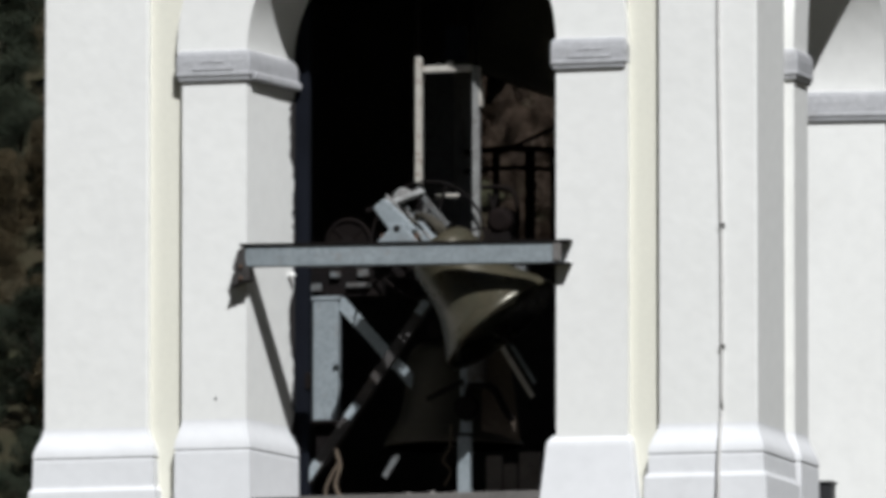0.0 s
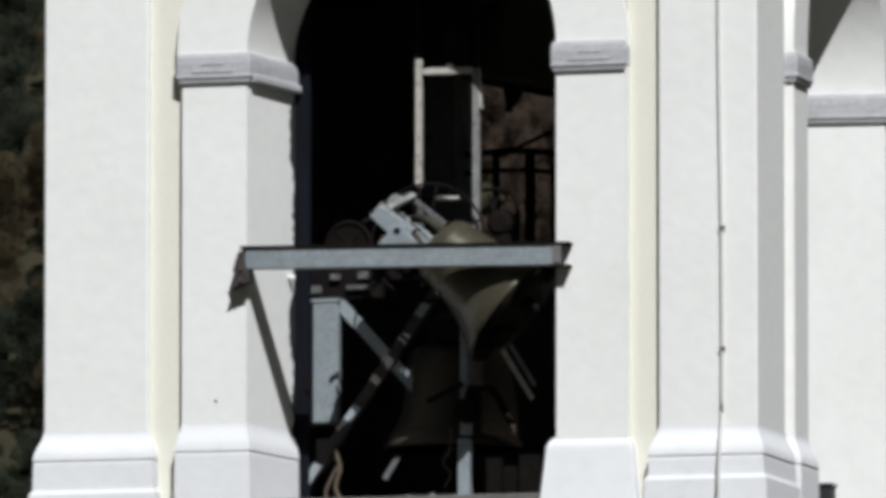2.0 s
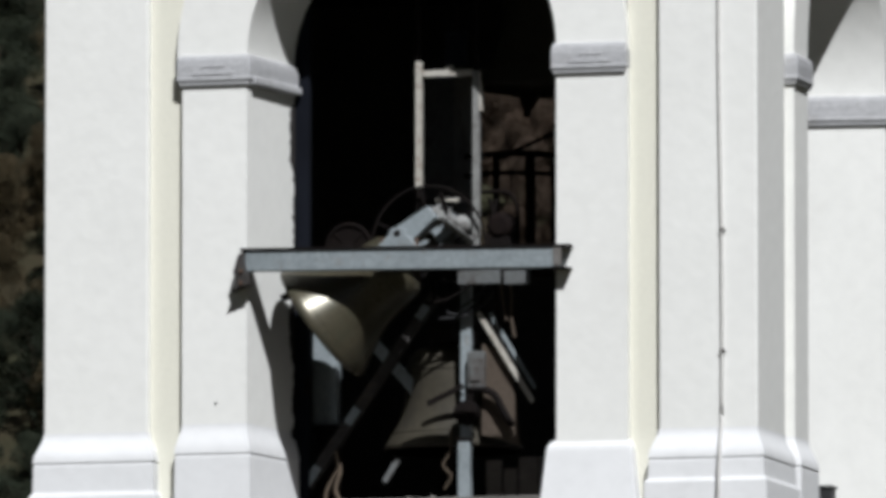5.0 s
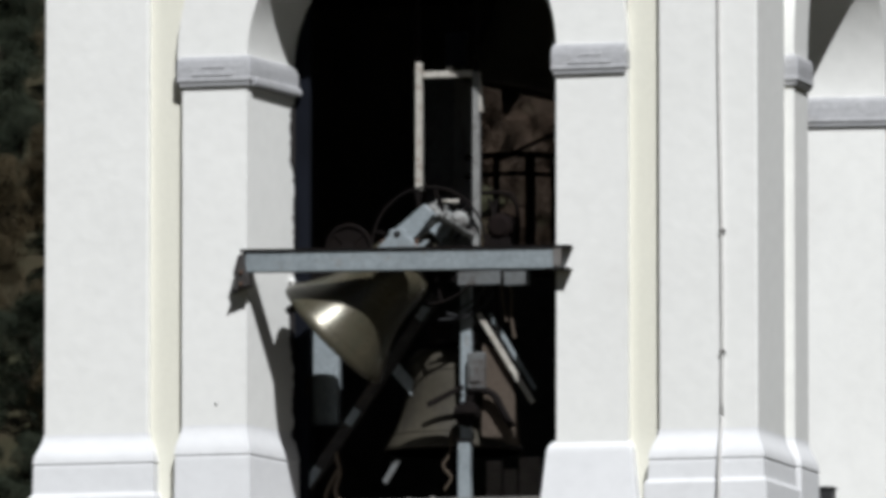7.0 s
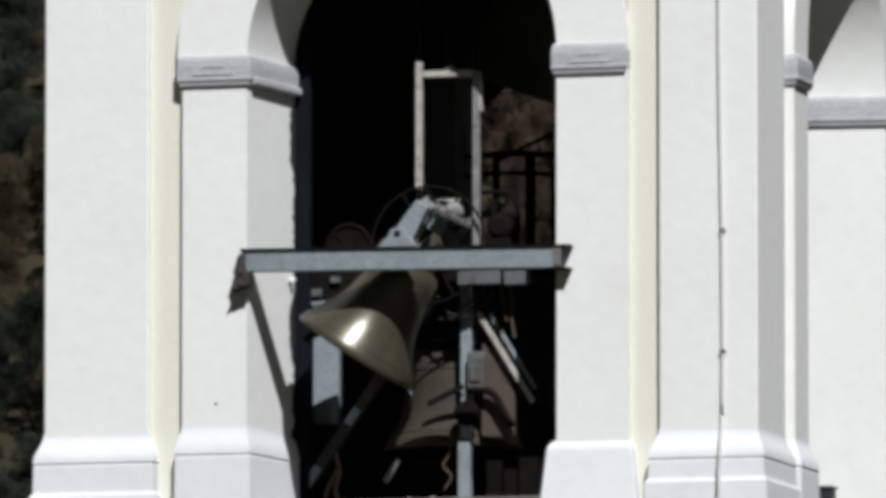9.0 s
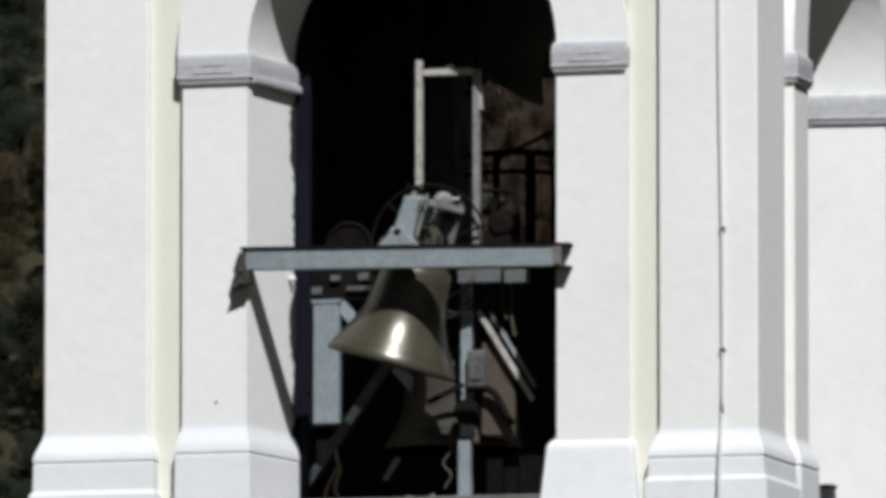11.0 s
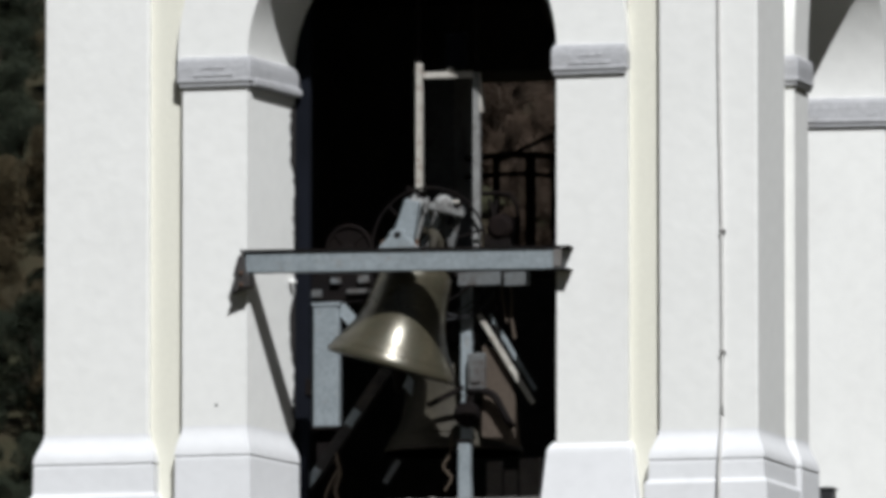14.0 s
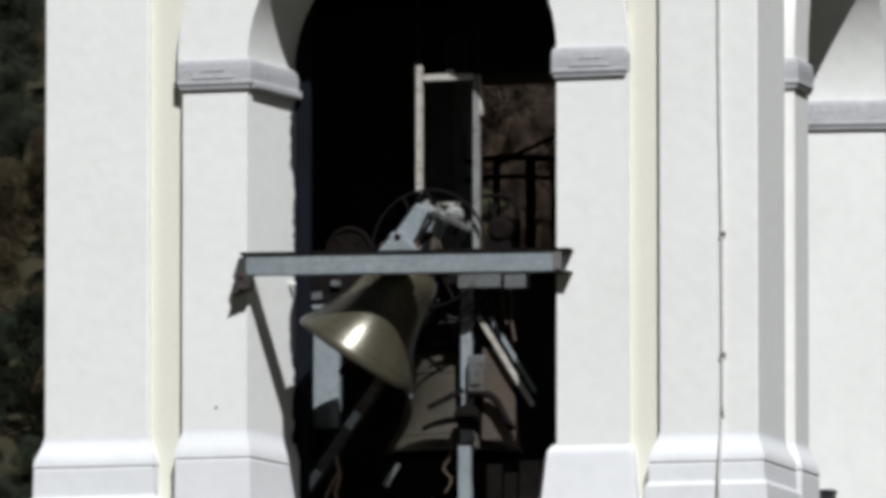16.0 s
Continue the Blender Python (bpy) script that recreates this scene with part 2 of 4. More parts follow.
def arched_slab(x0, x1, y0, y1, z0, z1, c, hw0, hw1, sill, spring, n=96, rise=1.0):
    """A wall slab with a round-arched opening at c, half as wide as hw0 in front and hw1 behind."""
    bm = bmesh.new()

    def face_line(hw):
        pts = [(c - hw, sill), (c - hw, spring)]
        pts += [(c - hw * math.cos(math.pi * i / n), spring + hw * rise * math.sin(math.pi * i / n)) for i in range(1, n)]
        return pts + [(c + hw, spring), (c + hw, sill)]

    grids = []
    for y, hw in ((y0, hw0), (y1, hw1)):
        line = face_line(hw)
        inner = [bm.verts.new((x, y, z)) for x, z in line]
        outer = []
        for i, (x, z) in enumerate(line):
            k = i / (len(line) - 1)
            if i in (0, 1):
                o = (x0, z)
            elif i >= len(line) - 2:
                o = (x1, z)
            else:
                o = (x0 + (x1 - x0) * (i - 2) / (len(line) - 5), z1)
            outer.append(bm.verts.new((o[0], y, o[1])))
        low = [bm.verts.new((x0, y, z0)), bm.verts.new((c - hw, y, z0)), bm.verts.new((c + hw, y, z0)), bm.verts.new((x1, y, z0))]
        for i in range(len(line) - 1):
            q = [inner[i], inner[i + 1], outer[i + 1], outer[i]]
            bm.faces.new(q)
        bm.faces.new((low[0], low[1], inner[0], outer[0]))
        bm.faces.new((low[1], low[2], inner[-1], inner[0]))
        bm.faces.new((low[2], low[3], outer[-1], inner[-1]))
        grids.append((inner, outer, low))
    (ia, oa, la), (ib, ob_, lb) = grids
    rim_a = [la[0]] + oa + [la[3], la[2], la[1]]
    rim_b = [lb[0]] + ob_ + [lb[3], lb[2], lb[1]]
    for a, b in ((ia, ib), (rim_a, rim_b)):
        for i in range(len(a)):
            j = (i + 1) % len(a)
            bm.faces.new((a[i], a[j], b[j], b[i]))
    return bm


def ring_slab(c, spring, r0, r1, y0, y1, n=96, rise=1.0, taper=0.0):
    """A half ring, an archivolt, over an arched opening."""
    bm = bmesh.new()
    rows = []
    for i in range(n + 1):
        a = math.pi * i / n
        rows.append([bm.verts.new((c - r * math.cos(a), y, spring + r * (1 + (rise - 1) * r0 / r) * math.sin(a))) for r, y in ((r0, y0), (r1, y0), (r1, y1), (r0 - taper, y1))])
    for a, b in zip(rows, rows[1:]):
        for j in range(4):
            bm.faces.new((a[j], b[j], b[(j + 1) % 4], a[(j + 1) % 4]))
    bm.faces.new(rows[0])
    bm.faces.new(rows[-1][::-1])
    return bm


def thing(name, label, category, group="", kind="", at=None):
    ob = new(name)
    ob.empty_display_size = 0.1
    if at is not None:
        ob.matrix_basis = at
    return tagged(ob, label, category, group, kind)


# ---- the belfry ----
XL, XR, YB = -2.469, 1.915, 4.384      # outer faces; the facade's pilasters stand at y = 0
REC, WALL = 0.085, 0.68                 # depth of the recessed bands, inner face of the walls
ZB, ZT = 8.0, 13.8
CX, HW, HWI = -0.259, 0.951, 0.861
TAPER = (HW - HWI) * REC / WALL      # the reveals close in by this much over the pilasters' depth
SPRING, SILL = 11.20, 8.545
SC = 2.145                             # middle of the opening in the side face

IMPOST = [(-0.02, 11.030), (0.014, 11.030), (0.019, 11.034), (0.021, 11.046), (0.020, 11.054), (0.026, 11.058), (0.031, 11.066), (0.030, 11.082), (0.028, 11.089), (0.029, 11.100), (0.030, 11.15),
          (0.027, 11.185), (0.021, 11.205), (0.009, 11.216), (-0.02, 11.218)]


# a battered plinth with a soft rounded head
BATTER = [(-0.02, 7.9), (0.170, 7.9), (0.098, 8.51), (0.066, 8.80), (0.062, 8.820), (0.056, 8.836), (0.046, 8.850), (0.030, 8.863), (0.012, 8.875), (0.003, 8.892), (-0.02, 8.896)]


def plinth_profile(z, out, low):
    """A hollow flare down to a drip edge at z, and the block below it with a second, fainter step at low."""
    p = [(-0.02, 7.9), (out + 0.035, 7.9), (out + 0.020, low - 0.02), (out + 0.012, low - 0.004), (out + 0.004, low), (out + 0.002, low + 0.01), (out - 0.001, z - 0.012), (out - 0.004, z - 0.006), (out - 0.003, z + 0.004), (out + 0.002, z + 0.010), (out + 0.001, z + 0.020)]
    for i in range(1, 13):
        k = i / 12
        p.append((out * (1 - k * k * (3 - 2 * k)), z + 0.020 + 0.165 * k))
    return p + [(-0.02, z + 0.185)]


def wall(name, label, bm, at=None):
    return tagged(part(name, bm, PLASTER, label=label, at=at), label, "wall", kind="structure")


front = wall("wall_south", "white plastered belfry wall with a round-arched opening", arched_slab(XL + REC, XR - REC, REC, WALL, ZB, ZT, CX, HW - TAPER, HWI, SILL - 0.1, SPRING))
# crown raised out of view to set the shadow edge on the far jamb
side = wall("wall_east", "white plastered belfry side wall with a raised arched opening",
            arched_slab(WALL, YB - WALL, -(XR - REC), -(XR - WALL), ZB, ZT, SC, HW - TAPER, HWI, SILL - 0.1, SPRING, rise=1.17), pose(0, 0, 0, 0, 0, 90))
back_bm = box(XL + REC, -1.0, YB - WALL, YB - REC, ZB, ZT)
box(0.56, XR - REC, YB - WALL, YB - REC, ZB, ZT, back_bm)
box(-1.0, 0.56, YB - WALL, YB - REC, ZB, 10.40, back_bm)
box(-1.0, 0.56, YB - WALL, YB - REC, 11.53, ZT, back_bm)
back = wall("wall_north", "belfry back wall in shade-dark colour with a square opening", back_bm)
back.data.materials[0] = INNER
# closed, with no arch, so no daylight enters the room from this side
west = wall("wall_west", "plain plastered belfry wall left closed to keep the room dark", box(XL + REC, XL + WALL, WALL, YB - WALL, ZB, ZT))
# near-black sheets line the room and carry its shade in their colour
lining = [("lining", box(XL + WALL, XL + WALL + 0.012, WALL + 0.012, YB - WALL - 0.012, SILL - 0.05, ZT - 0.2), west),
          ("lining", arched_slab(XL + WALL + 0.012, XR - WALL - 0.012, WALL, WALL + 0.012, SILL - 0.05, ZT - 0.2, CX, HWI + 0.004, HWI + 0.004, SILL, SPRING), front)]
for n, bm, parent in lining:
    part(n, bm, INNER, parent, "wall lining darkened to stand for the room's shade")
part("lining", arched_slab(WALL + 0.012, YB - WALL - 0.012, -(XR - WALL), -(XR - WALL - 0.012), SILL - 0.05, ZT - 0.2, SC, HWI + 0.004, HWI + 0.004, SILL, SPRING, rise=1.17), INNER, side, "wall lining darkened to stand for the room's shade")

# the dim light beside the far opening is put on as pale panels
part("limewash", box(-1.17, -1.001, YB - WALL - 0.006, YB - WALL, 10.35, 11.50), LITWALL, back, "grey strip standing for dim daylight beside the opening")
part("reveal", box(-1.0, -0.992, YB - WALL, YB - REC - 0.02, 10.40, 11.53), LITWALL, back, "reveal paled for the daylight on it")

# cream bands between the pilasters
for x0, x1, parent in ((-1.822, -1.611, front), (1.126, 1.315, front)):
    part("recessed_band", box(x0 - 0.01, x1 + 0.01, 0.056, REC + 0.02, ZB, ZT), CREAM, parent, "cream plaster band")
part("recessed_band", box(0.64, 0.88, -(XR - REC + 0.004), -(XR - REC - 0.02), ZB, ZT), CREAM, side, "cream plaster band")

# pilasters of the facade, with their imposts, plinths and archivolt
for path in ([(XL, 0.65), (XL, 0.0), (-1.822, 0.0), (-1.822, 0.65)], [(1.315, 0.65), (1.315, 0.0), (XR, 0.0), (XR, 0.65)]):
    part("corner_pilaster", pillar(path, ZB, ZT), PLASTER, front, bevel=0.012)
for path in ([(XL, 0.65), (XL, 0.0), (-1.822, 0.0), (-1.822, REC + 0.01)], [(1.315, REC + 0.01), (1.315, 0.0), (XR, 0.0), (XR, 0.65), (XR - REC - 0.01, 0.65)]):
    part("plinth", moulding(path, plinth_profile(8.795 if path[0][0] < 0 else 8.735, 0.050, 8.62)), PLINTHPAINT, front)
INNER_L = [(-1.611, REC + 0.01), (-1.611, 0.0), (CX - HW, 0.0), (CX - HWI, WALL)]
INNER_R = [(CX + HWI, WALL), (CX + HW, 0.0), (1.126, 0.0), (1.126, REC + 0.01)]
for path, x0, x1 in ((INNER_L, -1.611, CX - HW), (INNER_R, CX + HW, 1.126)):
    ta, tb = (0.0, TAPER) if x0 < CX else (-TAPER, 0.0)
    part("inner_pilaster", pillar([(x0, 0.0), (x1, 0.0), (x1 + tb, REC), (x0 + ta, REC)], ZB, SPRING), PLASTER, front)
    if path is INNER_L:
        part("plinth", moulding(path, plinth_profile(8.832, 0.034, 8.45)), PLINTHPAINT, front)
    else:
        part("plinth", moulding([(CX + HWI, WALL), (CX + HW, 0.040), (1.092, 0.040), (1.092, REC + 0.02)], BATTER), PLINTHPAINT, front, bevel=0.006)
    if path is INNER_R:
        path = [(CX + HWI, WALL), (CX + HW, 0.0), (1.098, 0.0), (1.098, REC + 0.01)]
    imp = part("impost", moulding(path, IMPOST), STUCCO, front, "rough grey stucco impost", bevel=0.006)
    xm = (x0 + x1) / 2
    part("relief_line", box(xm - 0.135, xm + 0.125, -0.0345, -0.026, 11.094, 11.110), STUCCO, imp, bevel=0.003)
    part("relief_line", box(xm - 0.07, xm + 0.07, -0.0340, -0.026, 11.140, 11.152), STUCCO, imp, bevel=0.003)
part("impost_lip", moulding([(CX - HW, 0.03), (CX - HWI, WALL)], [(-0.01, 11.042), (0.046, 11.042), (0.049, 11.052), (0.048, 11.080), (0.030, 11.092), (-0.01, 11.092)]), STUCCO, front, "grey stucco lip under the impost")
part("archivolt", ring_slab(CX, SPRING, HW, 1.126 - CX, 0.0, REC, taper=TAPER), PLASTER, front)

# the arris inside the reveal is broken; a near-black strip carries the shade behind
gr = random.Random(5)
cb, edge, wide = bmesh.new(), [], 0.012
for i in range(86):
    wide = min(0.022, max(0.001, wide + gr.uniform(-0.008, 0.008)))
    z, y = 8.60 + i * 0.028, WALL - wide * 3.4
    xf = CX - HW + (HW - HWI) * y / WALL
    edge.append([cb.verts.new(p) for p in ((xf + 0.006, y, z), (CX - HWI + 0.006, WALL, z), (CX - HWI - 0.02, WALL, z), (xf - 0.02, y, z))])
for a, b in zip(edge, edge[1:]):
    for j in range(4):
        cb.faces.new((a[j], b[j], b[(j + 1) % 4], a[(j + 1) % 4]))
cb.faces.new(edge[0])
cb.faces.new(edge[-1][::-1])
part("broken_arris", cb, INNER, front, "broken plaster edge, its gaps filled shade-dark")

# pilasters of the side face
NEAR = [(XR - REC - 0.01, 0.87), (XR, 0.87), (XR, SC - HW), (XR - WALL, SC - HWI)]
FAR = [(XR - WALL, SC + HWI), (XR, SC + HW), (XR, 3.42), (XR - REC - 0.01, 3.42)]
for path, y0, y1 in ((NEAR, 0.87, SC - HW), (FAR, SC + HW, 3.42)):
    ta, tb = (0.0, TAPER) if y0 < SC - HW else (-TAPER, 0.0)
    part("inner_pilaster", pillar([(y0, -XR), (y1, -XR), (y1 + tb, -(XR - REC)), (y0 + ta, -(XR - REC))], ZB, SPRING), PLASTER, side)
    if path is NEAR:
        part("plinth", moulding(path, plinth_profile(8.75, 0.052, 8.45)), PLINTHPAINT, side, at=pose(0, 0, 0, 0, 0, -90))
    part("impost", moulding(path, IMPOST), STUCCO, side, "rough grey stucco impost", bevel=0.006, at=pose(0, 0, 0, 0, 0, -90))
part("archivolt", ring_slab(SC, SPRING, HW, 3.42 - SC, -XR, -(XR - REC), rise=1.17, taper=TAPER), PLASTER, side)
part("corner_pilaster", pillar([(YB - 0.65, -XR), (YB, -XR), (YB, -(XR - 0.65)), (YB - 0.65, -(XR - 0.65))], ZB, ZT), PLASTER, side)

tagged(part("floor", box(XL + 0.1, XR - 0.1, 0.1, YB - 0.1, 8.2, 8.44), CONCRETE), "dusty grey concrete belfry floor", "floor", kind="structure")
tagged(part("ceiling", box(XL + WALL + 0.013, XR - WALL - 0.013, WALL + 0.013, YB - WALL - 0.013, 13.60, 13.75), INNER), "unseen belfry ceiling in shade-dark colour", "ceiling", kind="structure")
tagged(part("roof", box(XL - 0.15, XR + 0.15, -0.15, YB + 0.15, 13.8, 14.0), STUCCO), "plain grey slab roof over the belfry", "roof", kind="structure")
tagged(part("wall_shaft", box(XL - 0.02, XR + 0.02, -0.02, YB + 0.02, -0.5, 8.0), PLASTER), "white plastered tower shaft", "wall", kind="structure")
tagged(part("sill", box(CX - HW - 0.02, CX + HW + 0.02, -0.02, WALL + 0.05, 8.44, SILL), CONCRETE, bevel=0.006), "weathered grey concrete sill of the opening", "sill", kind="structure")
tagged(part("sill", box(XR - WALL - 0.05, XR + 0.02, SC - HW, SC + HW, 8.44, SILL), CONCRETE, bevel=0.006), "weathered grey concrete sill of the side opening", "sill", kind="structure")

# ---- steel bell frame ----
beam = thing("front_beam", "pale blue-grey painted steel channel beam across the belfry opening", "beam", at=pose(0, 0, 0, 0, 0.87, 0))
BZ = 10.012
part("web", box(-1.345, 0.588, -0.085, -0.073, BZ - 0.118, BZ), STEEL, beam, bevel=0.002)
part("flange", box(-1.378, 0.642, -0.095, 0.0, BZ, BZ + 0.016), DARKSTEEL, beam, "dark rusty upper flange")
part("flange", box(-1.345, 0.588, -0.073, -0.002, BZ - 0.118, BZ - 0.108), STEEL, beam)
part("foot_plate", box(0.490, 0.642, -0.092, -0.002, BZ - 0.128, BZ - 0.118), DARKSTEEL, beam, "dark rusty foot plate", bevel=0.003)
part("end_plate", box(0.545, 0.596, -0.091, -0.085, BZ - 0.110, BZ - 0.004), BRACKETSTEEL, beam, "rust-mottled end plate", bevel=0.003)


def bracket(points, mate, label):
    b = thing("wall_bracket", label, "bracket")
    part("plate", prism(points, -0.10, -0.012), mate, b, bevel=0.004)
    return b


bl = bracket([(-1.268, 9.905), (-1.235, 10.012), (-1.205, 10.024), (-1.185, 9.92), (-1.165, 9.895), (-1.165, 9.830), (-1.205, 9.822), (-1.250, 9.805), (-1.278, 9.790), (-1.264, 9.828), (-1.254, 9.865)], SHADESTEEL, "bent dark grey steel wall bracket, rust-stained, under the beam")
for dz in (-0.03, 0.04):
    part("bolt", lathe([(0.002, -0.115), (0.012, -0.112), (0.012, -0.10), (0.002, -0.099)], 8, axis="y"), RUST, bl, at=pose(-1.215, 0, 9.87 + dz))


backbeam = thing("back_beam", "shade-dark steel channel beam with paler lit patches behind the bell", "beam")
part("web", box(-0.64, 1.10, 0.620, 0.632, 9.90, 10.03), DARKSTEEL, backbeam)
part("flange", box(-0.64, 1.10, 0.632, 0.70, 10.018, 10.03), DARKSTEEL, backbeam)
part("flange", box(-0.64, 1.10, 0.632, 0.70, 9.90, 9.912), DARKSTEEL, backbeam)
# lit bits of the dark beam, put on as paler grey plates
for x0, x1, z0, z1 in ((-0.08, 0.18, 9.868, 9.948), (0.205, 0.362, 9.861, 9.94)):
    part("cleat", box(x0, x1, 0.588, 0.619, z0, z1), BRACEPAINT, backbeam, "grey plate standing for a lit patch of the beam", bevel=0.004)

joist = thing("cross_beam", "near-black steel cross beam over the stout post", "beam")
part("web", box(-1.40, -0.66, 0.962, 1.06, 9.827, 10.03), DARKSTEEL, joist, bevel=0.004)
# more grey plates where light catches the beams
for x0, x1, z0, z1 in ((-1.12, -1.03, 9.86, 9.905), (-0.87, -0.72, 9.878, 9.905), (-0.80, -0.72, 9.94, 9.985), (-0.97, -0.91, 9.94, 9.975)):
    part("cleat", box(x0, x1, 0.93, 0.961, z0, z1), BRACEPAINT, joist, "grey plate standing for a lit patch of the beam", bevel=0.004)

hoist = thing("chain_hoist", "dark hoist box hung on thin bars above the frame", "hoist")
part("casing", box(-0.185, -0.060, 0.68, 0.76, 11.19, 11.40), NAVY, hoist, bevel=0.012)
for x in (-0.345, 0.015):
    part("bar", box(x - 0.012, x + 0.012, 0.655, 0.672, 11.15 if x > 0 else 11.216, 13.6), DARKSTEEL, hoist)
part("hanger", box(-0.13, -0.115, 0.71, 0.725, 11.40, 13.6), DARKSTEEL, hoist)


def pillow_block(y, z):
    p = thing("bearing_block", "pale blue-grey steel bearing block on a beam", "bearing", "bell bearings", at=pose(BX, y, z))
    part("pedestal", prism([(-0.13, 0.0), (0.13, 0.0), (0.10, 0.03), (0.055, 0.075), (0.04, 0.115), (-0.04, 0.115), (-0.055, 0.075), (-0.10, 0.03)], -0.05, 0.05), STEEL, p, bevel=0.006)
    part("cap", lathe([(0.002, -0.058), (0.018, -0.056), (0.021, -0.05), (0.021, 0.0), (0.002, 0.0)], 16, axis="y"), DARKSTEEL, p, at=pose(0, 0, 0.085))
    for s in (-0.105, 0.105):
        part("bolt", lathe([(0.002, 0.0), (0.012, 0.0), (0.012, 0.05), (0.002, 0.05)], 8), RUST, p, at=pose(s, 0, 0.01))
    return p


BX, AXIS = -0.262, 10.112
pillow_block(-0.025, 10.027)
pillow_block(0.655, 10.03)

# ---- the swinging bell ----
bell = thing("church_bell", "weathered bronze church bell swinging from a cranked steel headstock", "bell", at=pose(BX, 0, AXIS))
BY = 0.34
body = part("bell_body", lathe([(0.388, -0.745), (0.392, -0.735), (0.389, -0.715), (0.372, -0.68), (0.338, -0.625), (0.303, -0.565), (0.272, -0.50), (0.247, -0.43), (0.231, -0.35),
                                (0.221, -0.27), (0.214, -0.20), (0.205, -0.155), (0.180, -0.118), (0.130, -0.098), (0.06, -0.09), (0.002, -0.088),
                                (0.002, -0.13), (0.12, -0.14), (0.165, -0.19), (0.18, -0.30), (0.195, -0.42), (0.235, -0.53), (0.30, -0.65), (0.345, -0.735), (0.360, -0.745), (0.388, -0.745)], 72),
            BRONZE, bell, smooth=True, at=pose(0.054, BY, -0.018, 0, 1.2, 0))
for z, r in ((-0.668, 0.3645), (-0.23, 0.217)):
    part("moulded_band", tube([(r * math.cos(k), r * math.sin(k), z) for k in (2 * math.pi * i / 64 for i in range(64))], 0.0026, 6, closed=True), BRONZE, body, smooth=True)
for k in range(4):
    a = math.pi / 4 + k * math.pi / 2
    c, s = math.cos(a), math.sin(a)
    part("crown_loop", tube([(0.10 * c, 0.10 * s, -0.10), (0.115 * c, 0.115 * s, -0.02), (0.09 * c, 0.09 * s, 0.06), (0.03 * c, 0.03 * s, 0.10)], 0.024, 10), OLDBRONZE, body, "dark patinated crown loop", smooth=True)
yoke = part("headstock", box(-0.045, 0.045, 0.125, 0.56, 0.190, 0.240), DUSTWHITE, bell, "worn whitish cranked steel headstock", bevel=0.008)
part("front_leg", prism([(-0.068, -0.045), (0.066, -0.045), (0.056, 0.08), (0.038, 0.224), (-0.046, 0.224)], 0.045, 0.125), STEEL, yoke, "pale blue-grey steel leg", bevel=0.006)
part("back_leg", prism([(-0.050, -0.045), (0.050, -0.045), (0.045, 0.242), (-0.045, 0.242)], 0.53, 0.575), STEEL, yoke, "pale blue-grey steel leg", bevel=0.006)
for y in (0.20, 0.42):
    part("hanger_strap", box(-0.055, 0.055, y - 0.015, y + 0.015, 0.172, 0.250), DUSTWHITE, yoke, bevel=0.004)
    for sx in (-0.040, 0.040):
        part("hanger_bolt", tube([(sx, y, -0.06), (sx, y, 0.268)], 0.009, 8), DUSTWHITE, yoke, "bare steel bolt")
part("crosspiece", bar((-0.02, 0.10, 0.212), (0.165, 0.55, 0.232), 0.038, 0.040), DUSTWHITE, yoke, "worn whitish crosspiece", bevel=0.006)
part("lever", bar((0.03, 0.30, 0.235), (-0.12, 0.26, 0.300), 0.022, 0.016), DARKSTEEL, yoke, "dark steel lever")
part("side_arm", box(0.132, 0.165, 0.545, 0.572, -0.03, 0.275), BRACEPAINT, yoke, "dusty grey steel leg", bevel=0.005)
part("strut", bar((0.03, 0.555, 0.07), (0.14, 0.558, 0.16), 0.03, 0.018), BRACEPAINT, yoke, "dusty grey strut")
part("strut", bar((0.03, 0.555, 0.19), (0.14, 0.558, 0.05), 0.03, 0.018), BRACEPAINT, yoke, "dusty grey strut")
part("counterweight", lathe([(0.002, 0.062), (0.030, 0.056), (0.052, 0.036), (0.062, 0.006), (0.058, -0.012), (0.002, -0.014)], 20), DUSTWHITE, yoke, "dusty whitish domed counterweight", smooth=True, at=pose(0.07, 0.45, 0.252))
part("wire", tube([(0.0, 0.48, 0.24), (0.06, 0.50, 0.30), (0.12, 0.52, 0.25), (0.10, 0.54, 0.15)], 0.007, 6), DARKSTEEL, yoke, "dark wire")
part("shaft", tube([(0, -0.07, 0), (0, 0.10, 0)], 0.028, 14), DARKSTEEL, yoke)
part("shaft", tube([(0, 0.55, 0), (0, 0.73, 0)], 0.028, 14), DARKSTEEL, yoke)
wheel = part("ringing_wheel", tube([(0.35 * math.cos(k), 0.597, 0.35 * math.sin(k)) for k in (2 * math.pi * i / 72 for i in range(72))], 0.008, 8, closed=True), DARKSTEEL, bell, "thin dark iron ringing wheel", smooth=True)
for k in range(6):
    a = math.pi * (k + 0.5) / 3
    part("spoke", bar((0.03 * math.cos(a), 0.597, 0.03 * math.sin(a)), (0.347 * math.cos(a), 0.597, 0.347 * math.sin(a)), 0.014, 0.012), DARKSTEEL, wheel)
clapper = part("clapper", lathe([(0.002, -0.90), (0.022, -0.895), (0.026, -0.85), (0.045, -0.80), (0.062, -0.75), (0.058, -0.70), (0.030, -0.65), (0.017, -0.58), (0.015, -0.20), (0.024, -0.18), (0.002, -0.17)], 20), DARKSTEEL, bell, "dark iron clapper", smooth=True, at=pose(0, BY, 0))

